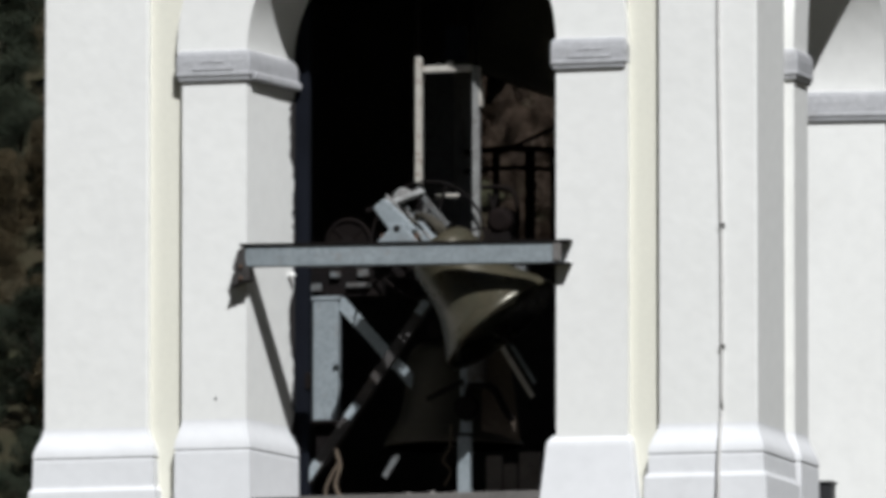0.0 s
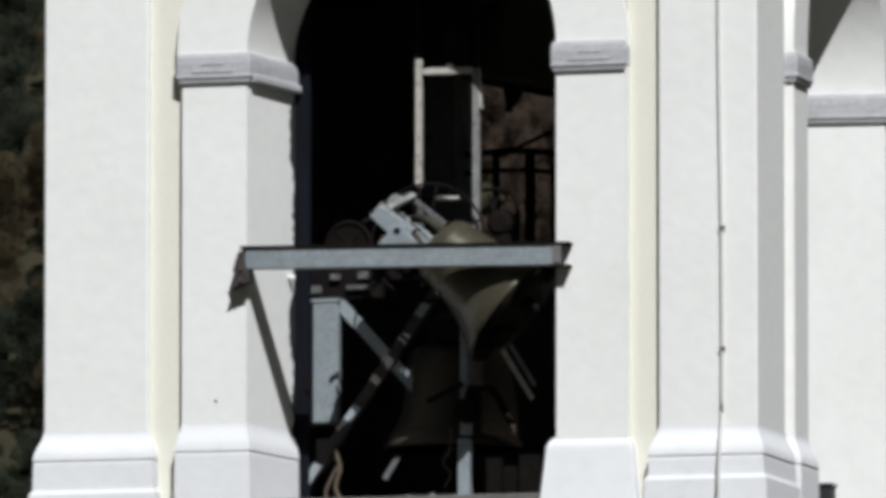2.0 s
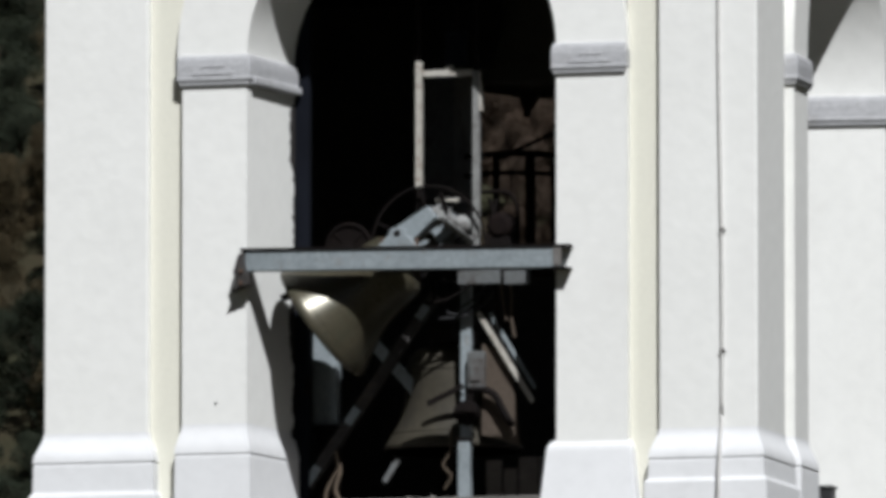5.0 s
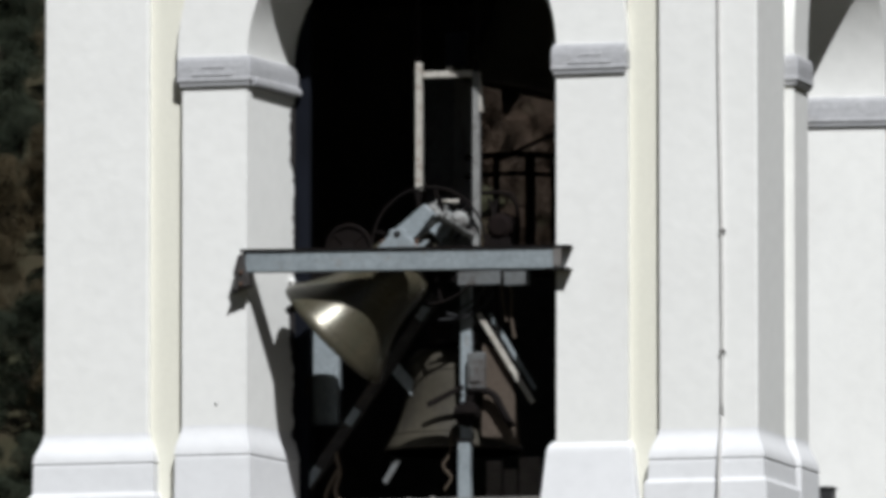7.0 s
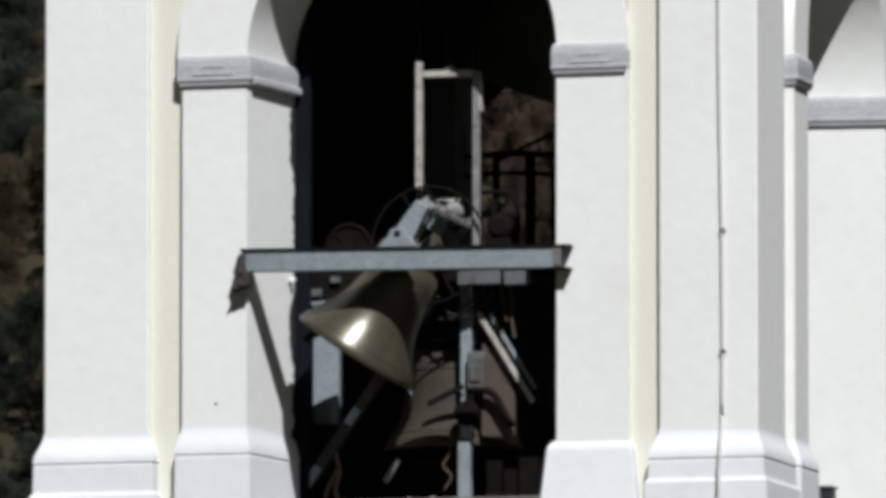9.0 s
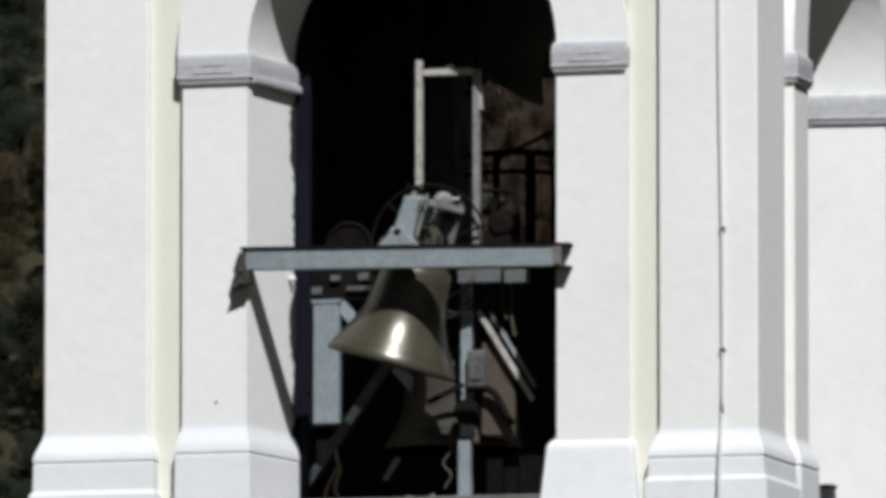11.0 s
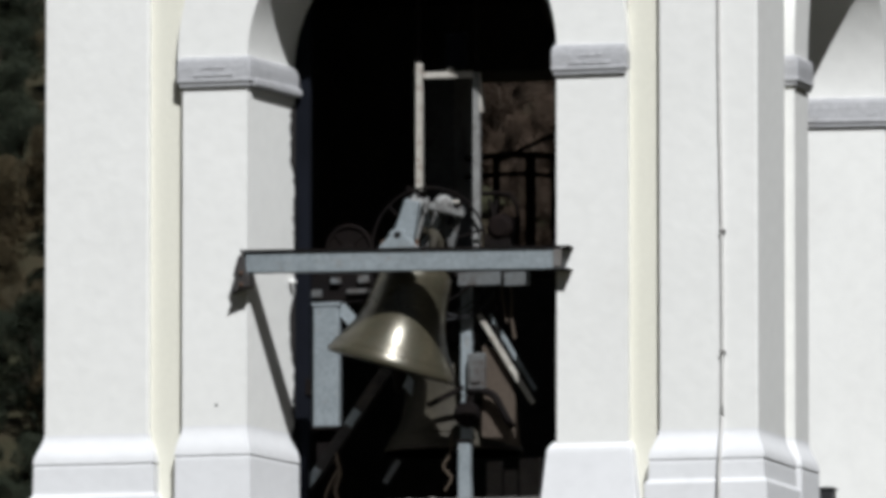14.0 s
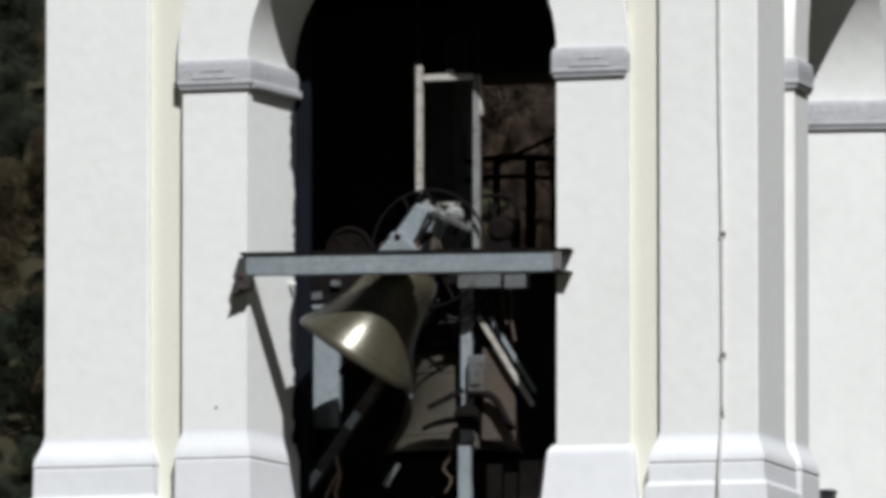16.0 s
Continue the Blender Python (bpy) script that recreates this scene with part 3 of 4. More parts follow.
# ---- posts and braces of the frame ----
def post(x, y, z0, z1, w, d, label, mate=STEEL):
    p = thing("steel_post", label, "post", "posts of the bell frame")
    part("tube", box(x - w / 2, x + w / 2, y - d / 2, y + d / 2, z0, z1), mate, p, bevel=0.008)
    part("top_plate", box(x - w / 2 - 0.01, x + w / 2 + 0.01, y - d / 2 - 0.006, y + d / 2 + 0.006, z1, z1 + 0.022), STEEL, p, bevel=0.003)
    part("foot_plate", box(x - w / 2 - 0.05, x + w / 2 + 0.05, y - d / 2 - 0.05, y + d / 2 + 0.05, z0 - 0.02, z0), DARKSTEEL, p, bevel=0.003)
    return p


post(-0.998, 0.96, 9.08, 9.805, 0.158, 0.075, "stout pale blue-grey square steel post under the back beam")
prop = thing("steel_prop", "short pale blue-grey steel prop standing on the sill", "prop")
part("tube", box(-0.040 - 0.036, -0.040 + 0.036, 0.575, 0.625, SILL, 8.935), STEEL, prop, bevel=0.006)
part("cap", box(-0.040 - 0.044, -0.040 + 0.044, 0.567, 0.633, 8.935, 8.95), DARKSTEEL, prop, bevel=0.003)
post(-0.085, 0.80, 8.46, 9.89, 0.066, 0.05, "slender pale blue-grey steel post behind the bell")


def brace(p, q, w, mate, label):
    b = thing("brace", label, "brace", "braces of the bell frame")
    part("angle_bar", angle_iron(p, q, w, 0.012), mate, b)
    return b


long_brace = brace((-1.157, 0.70, 8.556), (-0.305, 0.89, 9.848), 0.062, SHADESTEEL, "long diagonal steel angle brace, shade-dark with pale sunlit patches")
foot_end, head_end = Vector((-1.157, 0.694, 8.556)), Vector((-0.305, 0.884, 9.848))
# sunlit stretches of the shaded brace, laid on as pale strips
for k0, k1 in ((0.0, 0.20), (0.40, 0.47), (0.885, 0.945)):
    part("splice_plate", bar(foot_end.lerp(head_end, k0), foot_end.lerp(head_end, k1), 0.052, 0.006), STEEL, long_brace, "pale strip standing for a sunlit patch")
brace((-0.921, 0.955, 9.803), (-0.438, 0.955, 9.271), 0.072, STEEL, "diagonal steel angle brace crossing the other one")
brace((0.005, 0.74, 9.712), (0.339, 0.74, 9.174), 0.030, OFFWHITE, "bright worn steel brace bar beside the second bell")
brace((0.064, 0.78, 9.712), (0.342, 0.78, 9.258), 0.024, STEEL, "thin steel brace bar beside the bright one")

# ---- the inverted-U frame above ----
gantry = thing("hoist_frame", "chipped off-white upright steel frame above the bell", "frame")
part("upright", box(-0.357, -0.319, 0.64, 0.685, 10.45, 11.215), OFFWHITE, gantry, bevel=0.004)
part("foot", box(-0.350, -0.326, 0.65, 0.678, 10.03, 10.45), DARKSTEEL, gantry, "near-black foot of the upright")
part("upright", box(-0.003, 0.036, 0.64, 0.685, 10.03, 11.150), DUSTWHITE, gantry, "greyer upright", bevel=0.004)
part("crossbar", box(-0.316, -0.008, 0.645, 0.68, 11.122, 11.160), OFFWHITE, gantry, bevel=0.004)
part("lug", box(-0.168, -0.128, 0.65, 0.675, 11.160, 11.187), OFFWHITE, gantry, bevel=0.004)
part("rung", box(-0.319, -0.003, 0.655, 0.670, 10.372, 10.384), DARKSTEEL, gantry, "near-black rung")
part("sleeve", tube([(-0.236, 0.6625, 10.378), (-0.090, 0.6625, 10.378)], 0.012, 10), OFFWHITE, gantry, "pale sleeve on the rung")
part("gusset", prism([(0.036, 11.150), (0.050, 11.03), (0.056, 10.91), (0.036, 10.91)], 0.645, 0.68), OFFWHITE, gantry)

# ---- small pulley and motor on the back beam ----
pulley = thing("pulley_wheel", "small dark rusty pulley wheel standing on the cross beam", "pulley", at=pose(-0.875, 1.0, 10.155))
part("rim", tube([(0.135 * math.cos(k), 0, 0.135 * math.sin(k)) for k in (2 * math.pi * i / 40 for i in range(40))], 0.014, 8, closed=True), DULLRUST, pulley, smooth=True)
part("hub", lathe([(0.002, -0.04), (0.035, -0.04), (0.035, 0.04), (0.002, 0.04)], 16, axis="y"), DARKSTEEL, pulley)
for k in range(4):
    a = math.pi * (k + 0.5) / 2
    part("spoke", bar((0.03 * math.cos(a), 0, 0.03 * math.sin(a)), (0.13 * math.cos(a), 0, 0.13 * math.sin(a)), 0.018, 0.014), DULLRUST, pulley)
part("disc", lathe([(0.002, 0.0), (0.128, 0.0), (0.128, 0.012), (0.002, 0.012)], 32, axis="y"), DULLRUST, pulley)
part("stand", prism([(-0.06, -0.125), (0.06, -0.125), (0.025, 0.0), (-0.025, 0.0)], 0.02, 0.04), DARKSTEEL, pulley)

# ---- second bell, at rest ----
bell2 = thing("church_bell", "dull grey-brown bronze bell at rest behind the swinging one", "bell", at=pose(-0.270, 1.17, 8.925))
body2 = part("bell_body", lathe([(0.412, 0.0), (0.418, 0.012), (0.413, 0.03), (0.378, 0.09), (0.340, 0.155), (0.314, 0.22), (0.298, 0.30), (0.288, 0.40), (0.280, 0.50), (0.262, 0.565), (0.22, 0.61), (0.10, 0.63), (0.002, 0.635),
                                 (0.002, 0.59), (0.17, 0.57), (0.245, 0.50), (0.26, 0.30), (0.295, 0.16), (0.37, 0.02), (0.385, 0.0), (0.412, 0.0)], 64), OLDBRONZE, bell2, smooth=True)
for z, r in ((0.10, 0.374), (0.48, 0.283)):
    part("moulded_band", tube([(r * math.cos(k), r * math.sin(k), z) for k in (2 * math.pi * i / 56 for i in range(56))], 0.004, 6, closed=True), OLDBRONZE, body2, smooth=True)
part("headstock", box(-0.07, 0.07, -0.30, 0.75, 0.636, 0.75), DARKSTEEL, bell2, "dark steel headstock", bevel=0.01)
part("clapper", lathe([(0.002, -0.12), (0.03, -0.11), (0.06, -0.03), (0.055, 0.02), (0.018, 0.10), (0.015, 0.55), (0.002, 0.55)], 16), DARKSTEEL, bell2, smooth=True)
hammer = thing("striking_hammer", "dusty blue-grey electric hammer box in front of the second bell", "hammer")
part("housing", box(-0.060, 0.050, 0.715, 0.765, 9.260, 9.480), BRACEPAINT, hammer, bevel=0.012)
part("lid", box(-0.040, 0.026, 0.704, 0.717, 9.300, 9.395), BRACEPAINT, hammer, bevel=0.004)
part("arm", bar((-0.03, 0.74, 9.265), (-0.065, 0.75, 9.15), 0.05, 0.03), DARKSTEEL, hammer)
part("arm", tube(smooth_path([(-0.05, 0.735, 9.255), (0.06, 0.735, 9.245), (0.115, 0.735, 9.205), (0.165, 0.74, 9.11), (0.215, 0.745, 9.03)]), 0.022, 8), DARKSTEEL, hammer, smooth=True)
part("arm", bar((-0.09, 0.735, 9.275), (-0.31, 0.745, 9.175), 0.030, 0.026), DARKSTEEL, hammer)
part("head", lathe([(0.002, -0.05), (0.070, -0.045), (0.078, 0.02), (0.002, 0.025)], 16, axis="y"), DARKSTEEL, hammer, at=pose(-0.066, 0.735, 9.115))

# ---- tan sheet added for the lit patch beside the second bell ----
patch_sheet = thing("guard_sheet", "tan sheet standing for the lit patch beside the second bell", "sheet")
part("sheet", prism([(0.015, 9.53), (0.155, 9.495), (0.192, 9.36), (0.225, 9.17), (0.250, 8.91), (0.126, 8.955), (0.010, 8.985), (0.012, 9.24)], 0.790, 0.797), TANRUST, patch_sheet, bevel=0.002)
part("hanger", bar((0.13, 0.798, 9.50), (0.12, 0.695, 9.905), 0.014, 0.010), DARKSTEEL, patch_sheet)
part("hanger", bar((0.03, 0.798, 9.52), (0.03, 0.695, 9.905), 0.014, 0.010), DARKSTEEL, patch_sheet)

# ---- third bell, swinging high in the dark behind ----
B3 = (0.029, 2.2, 12.028)
bell3 = thing("church_bell", "dark unlit bronze bell swinging high behind the frame", "bell", at=pose(*B3))
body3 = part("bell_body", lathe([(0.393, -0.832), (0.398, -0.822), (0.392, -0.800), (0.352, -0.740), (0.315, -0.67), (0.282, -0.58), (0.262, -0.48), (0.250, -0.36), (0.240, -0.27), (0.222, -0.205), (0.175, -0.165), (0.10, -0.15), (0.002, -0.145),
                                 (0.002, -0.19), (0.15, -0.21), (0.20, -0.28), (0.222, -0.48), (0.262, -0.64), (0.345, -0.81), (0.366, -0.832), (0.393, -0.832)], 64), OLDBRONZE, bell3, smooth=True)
for z, r in ((-0.735, 0.350), (-0.29, 0.242)):
    part("moulded_band", tube([(r * math.cos(k), r * math.sin(k), z) for k in (2 * math.pi * i / 56 for i in range(56))], 0.004, 6, closed=True), OLDBRONZE, body3, smooth=True)
for k in range(4):
    a = math.pi / 4 + k * math.pi / 2
    c, q = math.cos(a), math.sin(a)
    part("crown_loop", tube([(0.10 * c, 0.10 * q, -0.16), (0.11 * c, 0.11 * q, -0.08), (0.08 * c, 0.08 * q, -0.03)], 0.024, 8), OLDBRONZE, body3, smooth=True)
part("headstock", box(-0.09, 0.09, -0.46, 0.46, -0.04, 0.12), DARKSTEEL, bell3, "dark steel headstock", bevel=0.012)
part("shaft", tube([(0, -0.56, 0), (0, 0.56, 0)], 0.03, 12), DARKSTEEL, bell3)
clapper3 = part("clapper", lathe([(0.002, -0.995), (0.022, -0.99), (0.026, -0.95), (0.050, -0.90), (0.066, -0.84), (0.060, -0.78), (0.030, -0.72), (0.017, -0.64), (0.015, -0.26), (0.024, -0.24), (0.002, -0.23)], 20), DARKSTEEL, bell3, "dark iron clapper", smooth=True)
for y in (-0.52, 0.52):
    bear = thing("bearing_beam", "near-black steel beam carrying the upper bell", "beam", "beams of the upper bell")
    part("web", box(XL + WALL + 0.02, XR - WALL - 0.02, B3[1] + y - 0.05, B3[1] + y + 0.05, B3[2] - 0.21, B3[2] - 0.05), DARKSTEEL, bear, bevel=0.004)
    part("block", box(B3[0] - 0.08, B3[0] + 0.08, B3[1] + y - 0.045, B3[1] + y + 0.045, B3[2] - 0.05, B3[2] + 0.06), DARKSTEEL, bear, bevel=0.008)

# ---- railing in the back opening ----
rail = thing("railing", "dark iron railing across the far opening", "railing")
for z, r in ((10.985, 0.020), (10.865, 0.016)):
    part("rail", tube([(x, 3.95, z + 0.05 - 0.22 * (x + 0.72) ** 2) for x in [-0.998 + 0.078 * i for i in range(21)]], r, 8), DARKSTEEL, rail)
for x, r in ((-0.79, 0.020), (-0.57, 0.030), (-0.42, 0.016), (-0.15, 0.020), (0.15, 0.020), (0.40, 0.020)):
    part("baluster", bar((x, 3.95, 10.40), (x, 3.95, 11.03 - 0.22 * (x + 0.72) ** 2), 2 * r, 0.03), DARKSTEEL, rail)
part("stay", bar((-0.80, 3.93, 10.99), (0.0, 3.93, 11.32), 0.022, 0.022), DARKSTEEL, rail)

# ---- cable on the facade ----
cable = thing("facade_cable", "thin grey cable clipped down the white pilaster", "cable")
pts = [(1.693 + 0.006 * math.sin(z * 2.1) + (10.9 - z) * 0.004, -0.012, z) for z in [8.985 + 0.1 * i for i in range(41)]]
part("wire", tube(pts, 0.0105, 8), CABLE, cable, smooth=True)
low = [(1.708, -0.122, 8.0), (1.708, -0.122, 8.45), (1.706, -0.100, 8.66), (1.705, -0.086, 8.72), (1.705, -0.080, 8.76), (1.703, -0.060, 8.84), (1.701, -0.028, 8.90), (1.700, -0.013, 8.96), (1.70, -0.012, 9.0)]
part("wire", tube(low, 0.0105, 8), CABLE, cable, smooth=True)
for z in (10.081, 9.368, 11.6):
    part("clip", box(1.690, 1.722, -0.026, 0.0, z - 0.012, z + 0.012), BRACKETSTEEL, cable, "dull grey cable clip", bevel=0.004)

ped = thing("pedestal", "near-black steel block under the stout post", "pedestal")
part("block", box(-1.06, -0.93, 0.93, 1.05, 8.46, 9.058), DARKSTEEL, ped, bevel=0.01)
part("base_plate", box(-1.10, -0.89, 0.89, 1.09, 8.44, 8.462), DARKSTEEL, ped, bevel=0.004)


# ---- odds and ends in the opening ----
# dark navy strip just inside the left reveal
jamb = thing("door_frame", "dark navy upright strip inside the opening", "frame post")
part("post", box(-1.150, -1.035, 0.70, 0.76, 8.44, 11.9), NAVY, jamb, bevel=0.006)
part("hinge", box(-1.055, -1.020, 0.690, 0.712, 9.25, 9.35), DARKSTEEL, jamb, bevel=0.004)

stub = thing("brace", "short pale steel brace end near the floor", "brace", "braces of the bell frame")
part("angle_bar", angle_iron((-0.485, 0.72, 8.850), (-0.570, 0.72, 8.715), 0.034, 0.010), BRACEPAINT, stub)


bell_rope = thing("bell_rope", "frayed brown hemp rope hanging near the floor", "rope")
part("strand", tube(smooth_path([(-0.862, 0.70, 8.90), (-0.855, 0.70, 8.85), (-0.839, 0.70, 8.78), (-0.866, 0.70, 8.66), (-0.80, 0.70, 8.548)]), 0.014, 8), ROPE, bell_rope, smooth=True)
part("loop", tube(smooth_path([(-0.90, 0.69, 8.55), (-0.925, 0.69, 8.64), (-0.885, 0.70, 8.74), (-0.850, 0.70, 8.80)]), 0.011, 8), ROPE, bell_rope, smooth=True)
for pts, r in (([(0.150, 0.70, 9.95), (0.087, 0.72, 9.803), (-0.046, 0.72, 9.70), (-0.238, 0.72, 9.677)], 0.008),
               ([(-0.184, 0.715, 9.716), (-0.097, 0.715, 9.700), (-0.016, 0.715, 9.752), (0.026, 0.715, 9.821), (0.060, 0.700, 9.93)], 0.008),
               ([(-0.133, 0.72, 9.725), (-0.046, 0.72, 9.773), (0.059, 0.72, 9.872), (0.10, 0.70, 9.95)], 0.006)):
    w = thing("power_cable", "slack dark cable hung from the back beam", "cable", "cables of the bell drive")
    part("sheath", tube(smooth_path(pts), r, 8), BLACKBOX, w, smooth=True)


strap = thing("hanging_strap", "tan rusty flat strap hanging from the back beam", "strap")
part("band", tube(smooth_path([(0.205, 0.705, 9.92), (0.218, 0.715, 9.80), (0.210, 0.735, 9.68), (0.226, 0.75, 9.56)]), 0.010, 6), TANRUST, strap)
part("band", tube(smooth_path([(0.155, 0.705, 9.92), (0.162, 0.715, 9.80), (0.180, 0.735, 9.66)]), 0.008, 6), TANRUST, strap)

tagged(part("mortar_lump", rough_ball(0.030, 3), PLASTER, at=pose(-1.108, 0.60, 9.928)), "small white lump of mortar stuck on the reveal", "mortar")

cord = thing("loose_cord", "frayed brown loose cord end hanging by the slender post", "cord")
part("strand", tube(smooth_path([(-0.150, 0.700, 9.020), (-0.159, 0.700, 8.880), (-0.201, 0.700, 8.803), (-0.152, 0.700, 8.735), (-0.194, 0.700, 8.655)]), 0.007, 8), ROPE, cord, smooth=True)


planks = thing("plank_stack", "grey weathered planks leaning in the dark belfry", "planks")
for i, (x0, x1, z1) in enumerate(((-0.19, -0.095, 8.91), (-0.088, -0.005, 8.86), (0.004, 0.13, 8.93), (0.14, 0.25, 8.80))):
    part("plank", pillar([(x0, 1.60 + 0.02 * i), (x1, 1.60 + 0.02 * i), (x1, 1.63 + 0.02 * i), (x0, 1.63 + 0.02 * i)], 8.44, z1), PLANK, planks, bevel=0.003)

conduit = thing("conduit", "bent dull conduit pipe above the back beam", "pipe")
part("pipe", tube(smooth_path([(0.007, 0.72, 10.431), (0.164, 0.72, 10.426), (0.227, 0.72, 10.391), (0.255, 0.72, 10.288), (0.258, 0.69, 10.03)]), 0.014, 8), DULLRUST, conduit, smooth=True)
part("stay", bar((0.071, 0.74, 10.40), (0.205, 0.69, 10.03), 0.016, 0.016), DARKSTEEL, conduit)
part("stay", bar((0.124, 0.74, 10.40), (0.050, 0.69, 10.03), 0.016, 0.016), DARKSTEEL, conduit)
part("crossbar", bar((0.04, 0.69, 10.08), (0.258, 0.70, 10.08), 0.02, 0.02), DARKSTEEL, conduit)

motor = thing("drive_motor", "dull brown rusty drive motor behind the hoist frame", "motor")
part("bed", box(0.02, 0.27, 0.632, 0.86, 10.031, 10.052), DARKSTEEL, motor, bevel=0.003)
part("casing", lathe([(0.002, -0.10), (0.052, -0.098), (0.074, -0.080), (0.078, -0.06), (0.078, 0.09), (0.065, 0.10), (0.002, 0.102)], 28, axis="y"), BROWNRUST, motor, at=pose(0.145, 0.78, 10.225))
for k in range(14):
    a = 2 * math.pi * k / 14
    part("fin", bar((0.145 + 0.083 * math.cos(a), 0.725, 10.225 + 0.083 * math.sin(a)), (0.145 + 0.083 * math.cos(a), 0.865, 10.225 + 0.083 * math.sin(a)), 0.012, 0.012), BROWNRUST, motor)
part("foot", prism([(0.06, 10.052), (0.23, 10.052), (0.20, 10.16), (0.09, 10.16)], 0.70, 0.85), DARKSTEEL, motor)

nail = thing("old_nail", "old rusty nail stub in the white pilaster", "nail")
part("head", lathe([(0.002, -0.006), (0.007, -0.005), (0.008, -0.003), (0.004, 0.0), (0.002, 0.002)], 10, axis="y"), DULLRUST, nail, at=pose(-1.399, 0, 9.139))


def rubble(x, y, z, r, seed):
    g = random.Random(seed)
    ob = part("stone", rough_ball(r, seed), CONCRETE, at=pose(x, y, z + 0.3 * r, g.uniform(-20, 20), 0, g.uniform(0, 360)))
    return tagged(ob, "small pale lump of mortar rubble on the sill", "rubble", "rubble on the sill")


for i, (x, y, r) in enumerate(((-0.235, 0.10, 0.024), (-0.17, 0.12, 0.016), (-0.09, 0.09, 0.030), (-0.02, 0.12, 0.018), (0.045, 0.10, 0.020), (-0.30, 0.13, 0.014))):
    rubble(x, y, SILL, r, 11 + i)

lampbox = thing("junction_box", "small black box on the sill of the side opening", "box")
part("casing", box(1.525, 1.640, 2.80, 2.92, SILL, 8.80), BLACKBOX, lampbox, bevel=0.008)
part("cap", box(1.515, 1.650, 2.79, 2.93, 8.80, 8.815), BLACKBOX, lampbox, bevel=0.004)

# ---- the wooded hillside behind ----
def hill(x, y):
    s = max(0.0, y - 700.0)
    # unseen rise on the other sides, added to hold back low sky light
    r = max(0.0, math.hypot(x, y) - 350.0) * 0.4 * min(1.0, max(0.0, (350.0 - y) / 150.0))
    return r + 0.4 * s * min(1.0, s / 40.0) + 3.0 * noise.noise(Vector((x * 0.02, y * 0.02, 0.0))) * min(1.0, max(0.0, (y - 60) / 80.0))


gb = bmesh.new()
xs = list(range(-1500, 1501, 50))
ys = list(range(-600, 2401, 50))
vs = [[gb.verts.new((x, y, hill(x, y) - 0.1)) for x in xs] for y in ys]
for j in range(len(ys) - 1):
    for i in range(len(xs) - 1):
        gb.faces.new((vs[j][i], vs[j][i + 1], vs[j + 1][i + 1], vs[j + 1][i]))
tagged(part("ground", gb, GRASS, smooth=True), "dark grassy ground rising behind the tower and, unseen, all round", "ground", kind="structure")


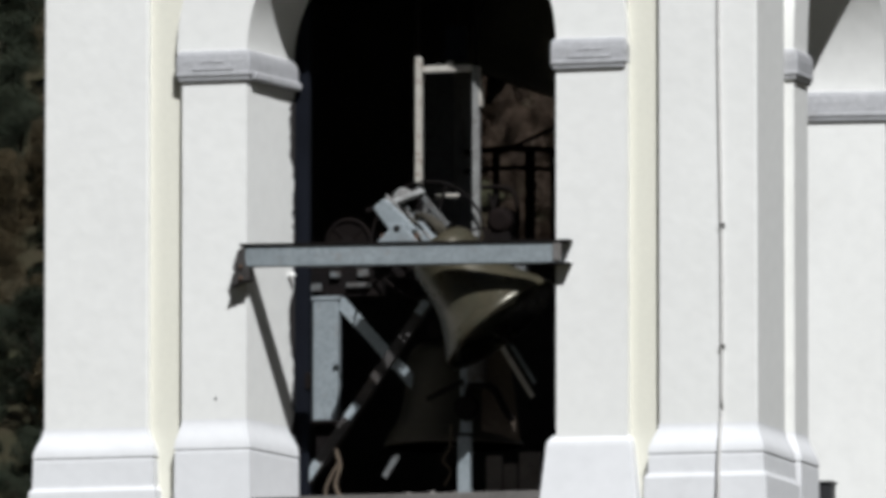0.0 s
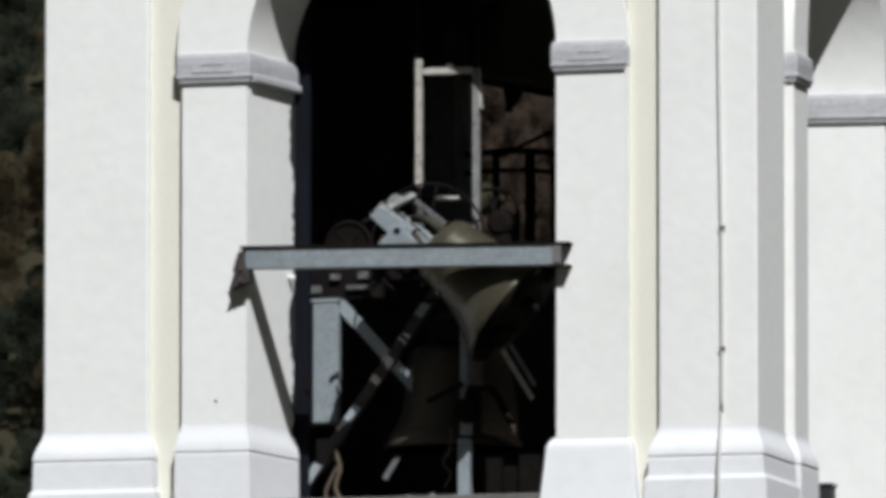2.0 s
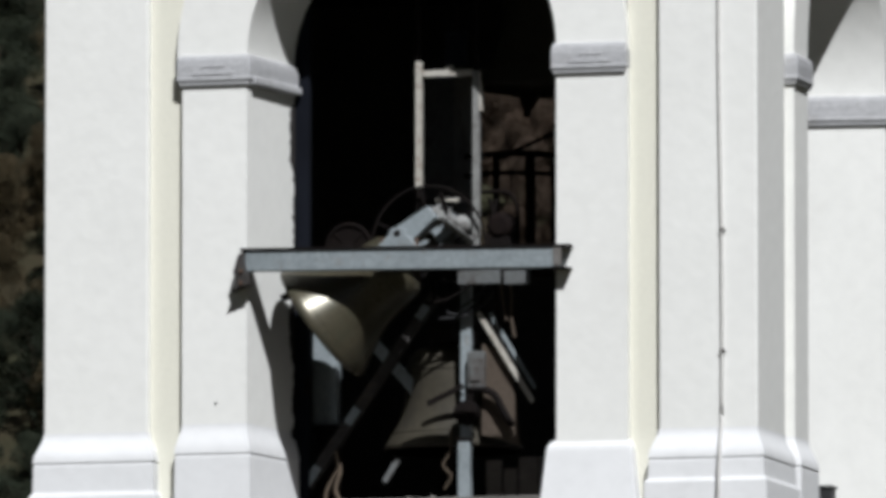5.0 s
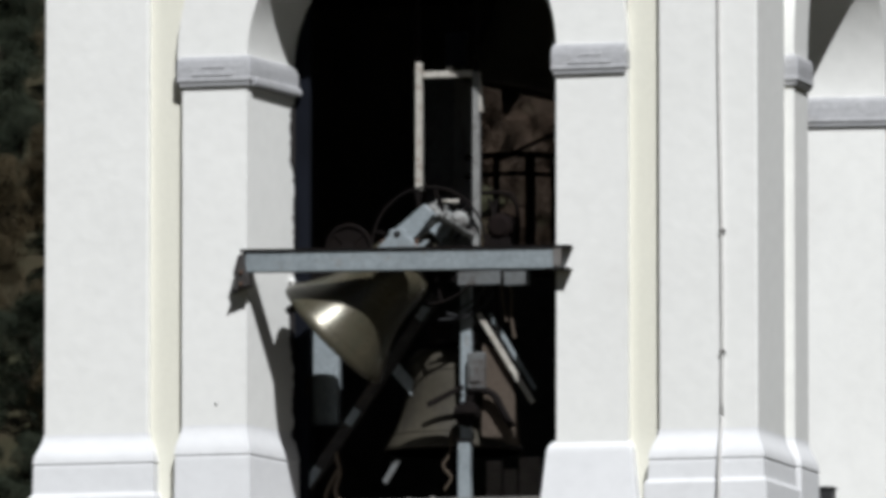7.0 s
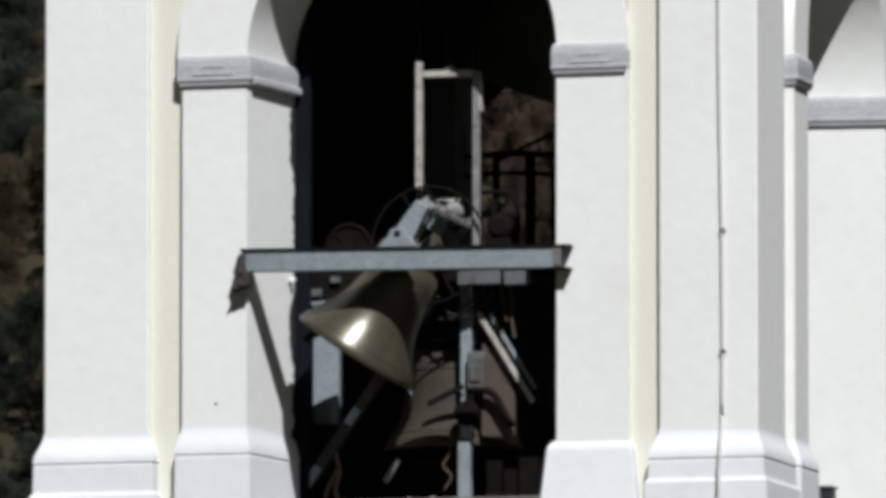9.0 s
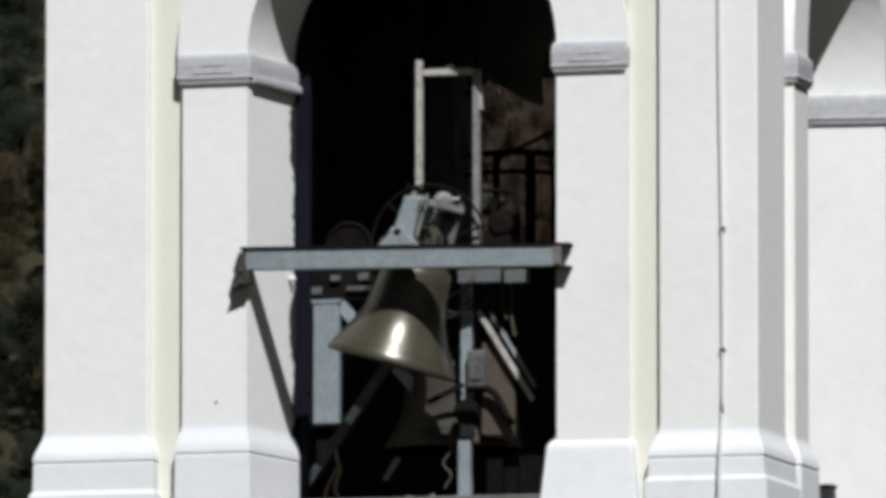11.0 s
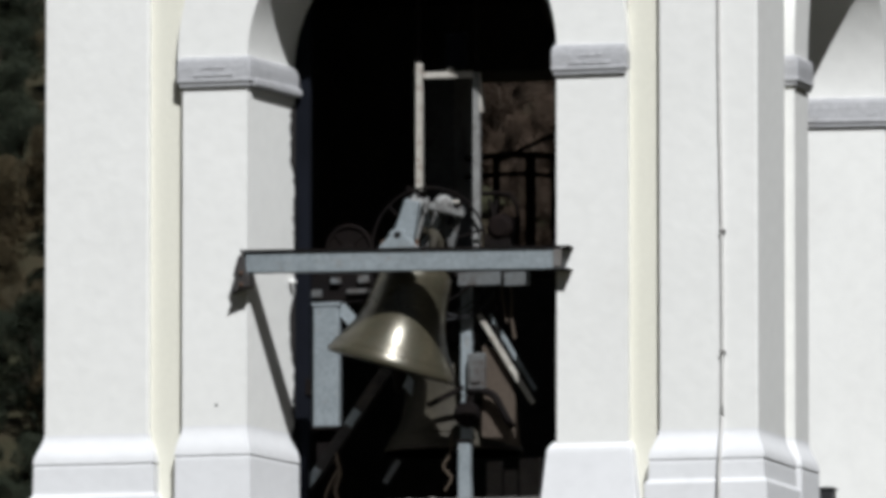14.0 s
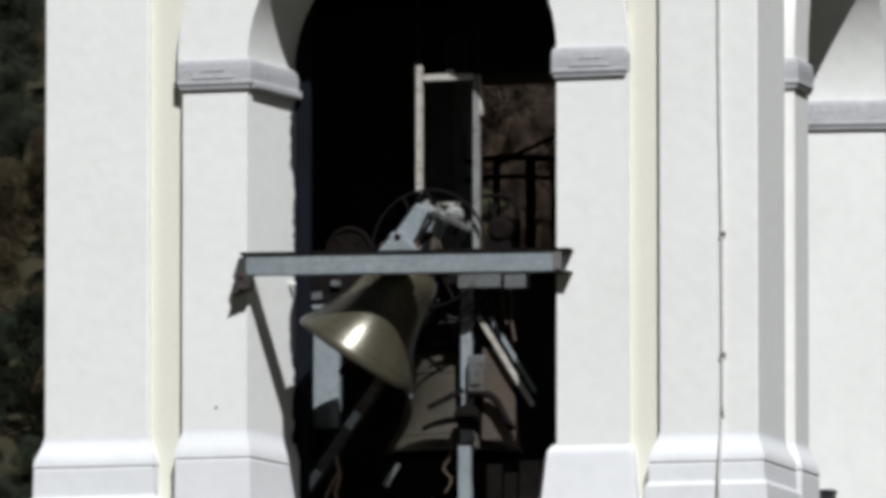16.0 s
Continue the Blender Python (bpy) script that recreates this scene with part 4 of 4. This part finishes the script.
def make_tree(seed, leaf, label):
    rng = random.Random(seed)
    t = thing("tree", label, "tree", "trees on the hillside")
    tb = tube([(0, 0, 0), (0.08, 0.05, 2.5), (-0.05, 0.1, 5.0), (0.05, 0, 8.5)], 0.16, 8)
    for v in tb.verts:
        k = 1.25 - v.co.z * 0.11
        v.co.x, v.co.y = v.co.x * k, v.co.y * k
    lobes = []
    for i in range(15):
        a, h = rng.uniform(0, 6.28), rng.uniform(2.6, 9.2)
        d = rng.uniform(0.6, 2.4) * (1.15 - abs(h - 5.5) / 6.5)
        c = Vector((d * math.cos(a), d * math.sin(a), h))
        lobes.append((c, rng.uniform(0.8, 1.5)))
        tube([(0, 0, h * 0.75), c * 0.6 + Vector((0, 0, h * 0.38)), c], 0.045, 5, bm=tb)
    part("trunk", tb, BARK, t, smooth=True)
    verts, faces = [], []
    for c, r in lobes:
        for _ in range(1000):
            d = Vector((rng.gauss(0, 1), rng.gauss(0, 1), rng.gauss(0, 0.8))).normalized() * r * rng.uniform(0.55, 1.08)
            p = c + d
            u = Vector((rng.gauss(0, 1), rng.gauss(0, 1), rng.gauss(0, 1))).normalized()
            w = u.orthogonal().normalized()
            s = rng.uniform(0.05, 0.105)
            n = len(verts)
            verts += [p - u * s, p + w * s * 0.6, p + u * s, p - w * s * 0.6]
            faces.append((n, n + 1, n + 2, n + 3))
    me = bpy.data.meshes.new("crown")
    me.from_pydata(verts, [], faces)
    me.materials.append(leaf)
    ob = new("crown", me)
    ob.parent = t
    return t


kinds = [make_tree(1, LEAF_GREEN, "dark green leafy tree on the hillside"), make_tree(2, LEAF_BROWN, "autumn-brown leafy tree on the hillside"), make_tree(3, LEAF_GREEN, "dense dark green tree on the hillside"),
         make_tree(4, LEAF_RUST, "russet autumn tree on the hillside")]
rng = random.Random(7)
spots = []
for row in range(23):
    for k in range(14):
        y = 895 + row * 8.0 + rng.uniform(-3, 3)
        x = 21.9 - (y + 76.5) * 0.287 - 38 + k * 5.6 + rng.uniform(-1.8, 1.8)
        # an autumn belt half way up the slope, russet towards one side, evergreens above and below it
        turn = 0.9 if k > 6 else (0.65 if 9 <= row <= 15 else 0.2)
        kind = (3 if k > 6 else 1) if rng.random() < turn else rng.choice((0, 2))
        spots.append((x, y, kind))
placed = set()
for x, y, kind in spots:
    m = pose(x, y, hill(x, y) - 0.3, 0, 0, rng.uniform(0, 360))
    if kind not in placed:
        placed.add(kind)
        kinds[kind].matrix_basis = m
    else:
        copy_thing(kinds[kind], m)


# ---- what moves ----
PERIOD, SWING, FIRST = 1.8891, 54.7, 0.220
PERIOD_UP, SWING_UP, FIRST_UP = 2.055, 54.0, 0.395


def motions():
    def lean(t):
        return -SWING * math.cos(2 * math.pi * (t - FIRST) / PERIOD)

    times = [0.1 * i for i in range(161)]
    walk(bell, [(t, pose(BX, 0, AXIS, 0, lean(t), 0)) for t in times])
    walk(clapper, [(t, pose(0, BY, 0, 0, 0.32 * lean(t - 0.22), 0)) for t in times])

    def lean_up(t):
        return SWING_UP * math.cos(2 * math.pi * (t - FIRST_UP) / PERIOD_UP)

    walk(bell3, [(t, pose(*B3, 0, lean_up(t), 0)) for t in times])
    walk(clapper3, [(t, pose(0, 0, 0, 0, 5.0 - 0.1 * lean_up(t), 0)) for t in times])


motions()
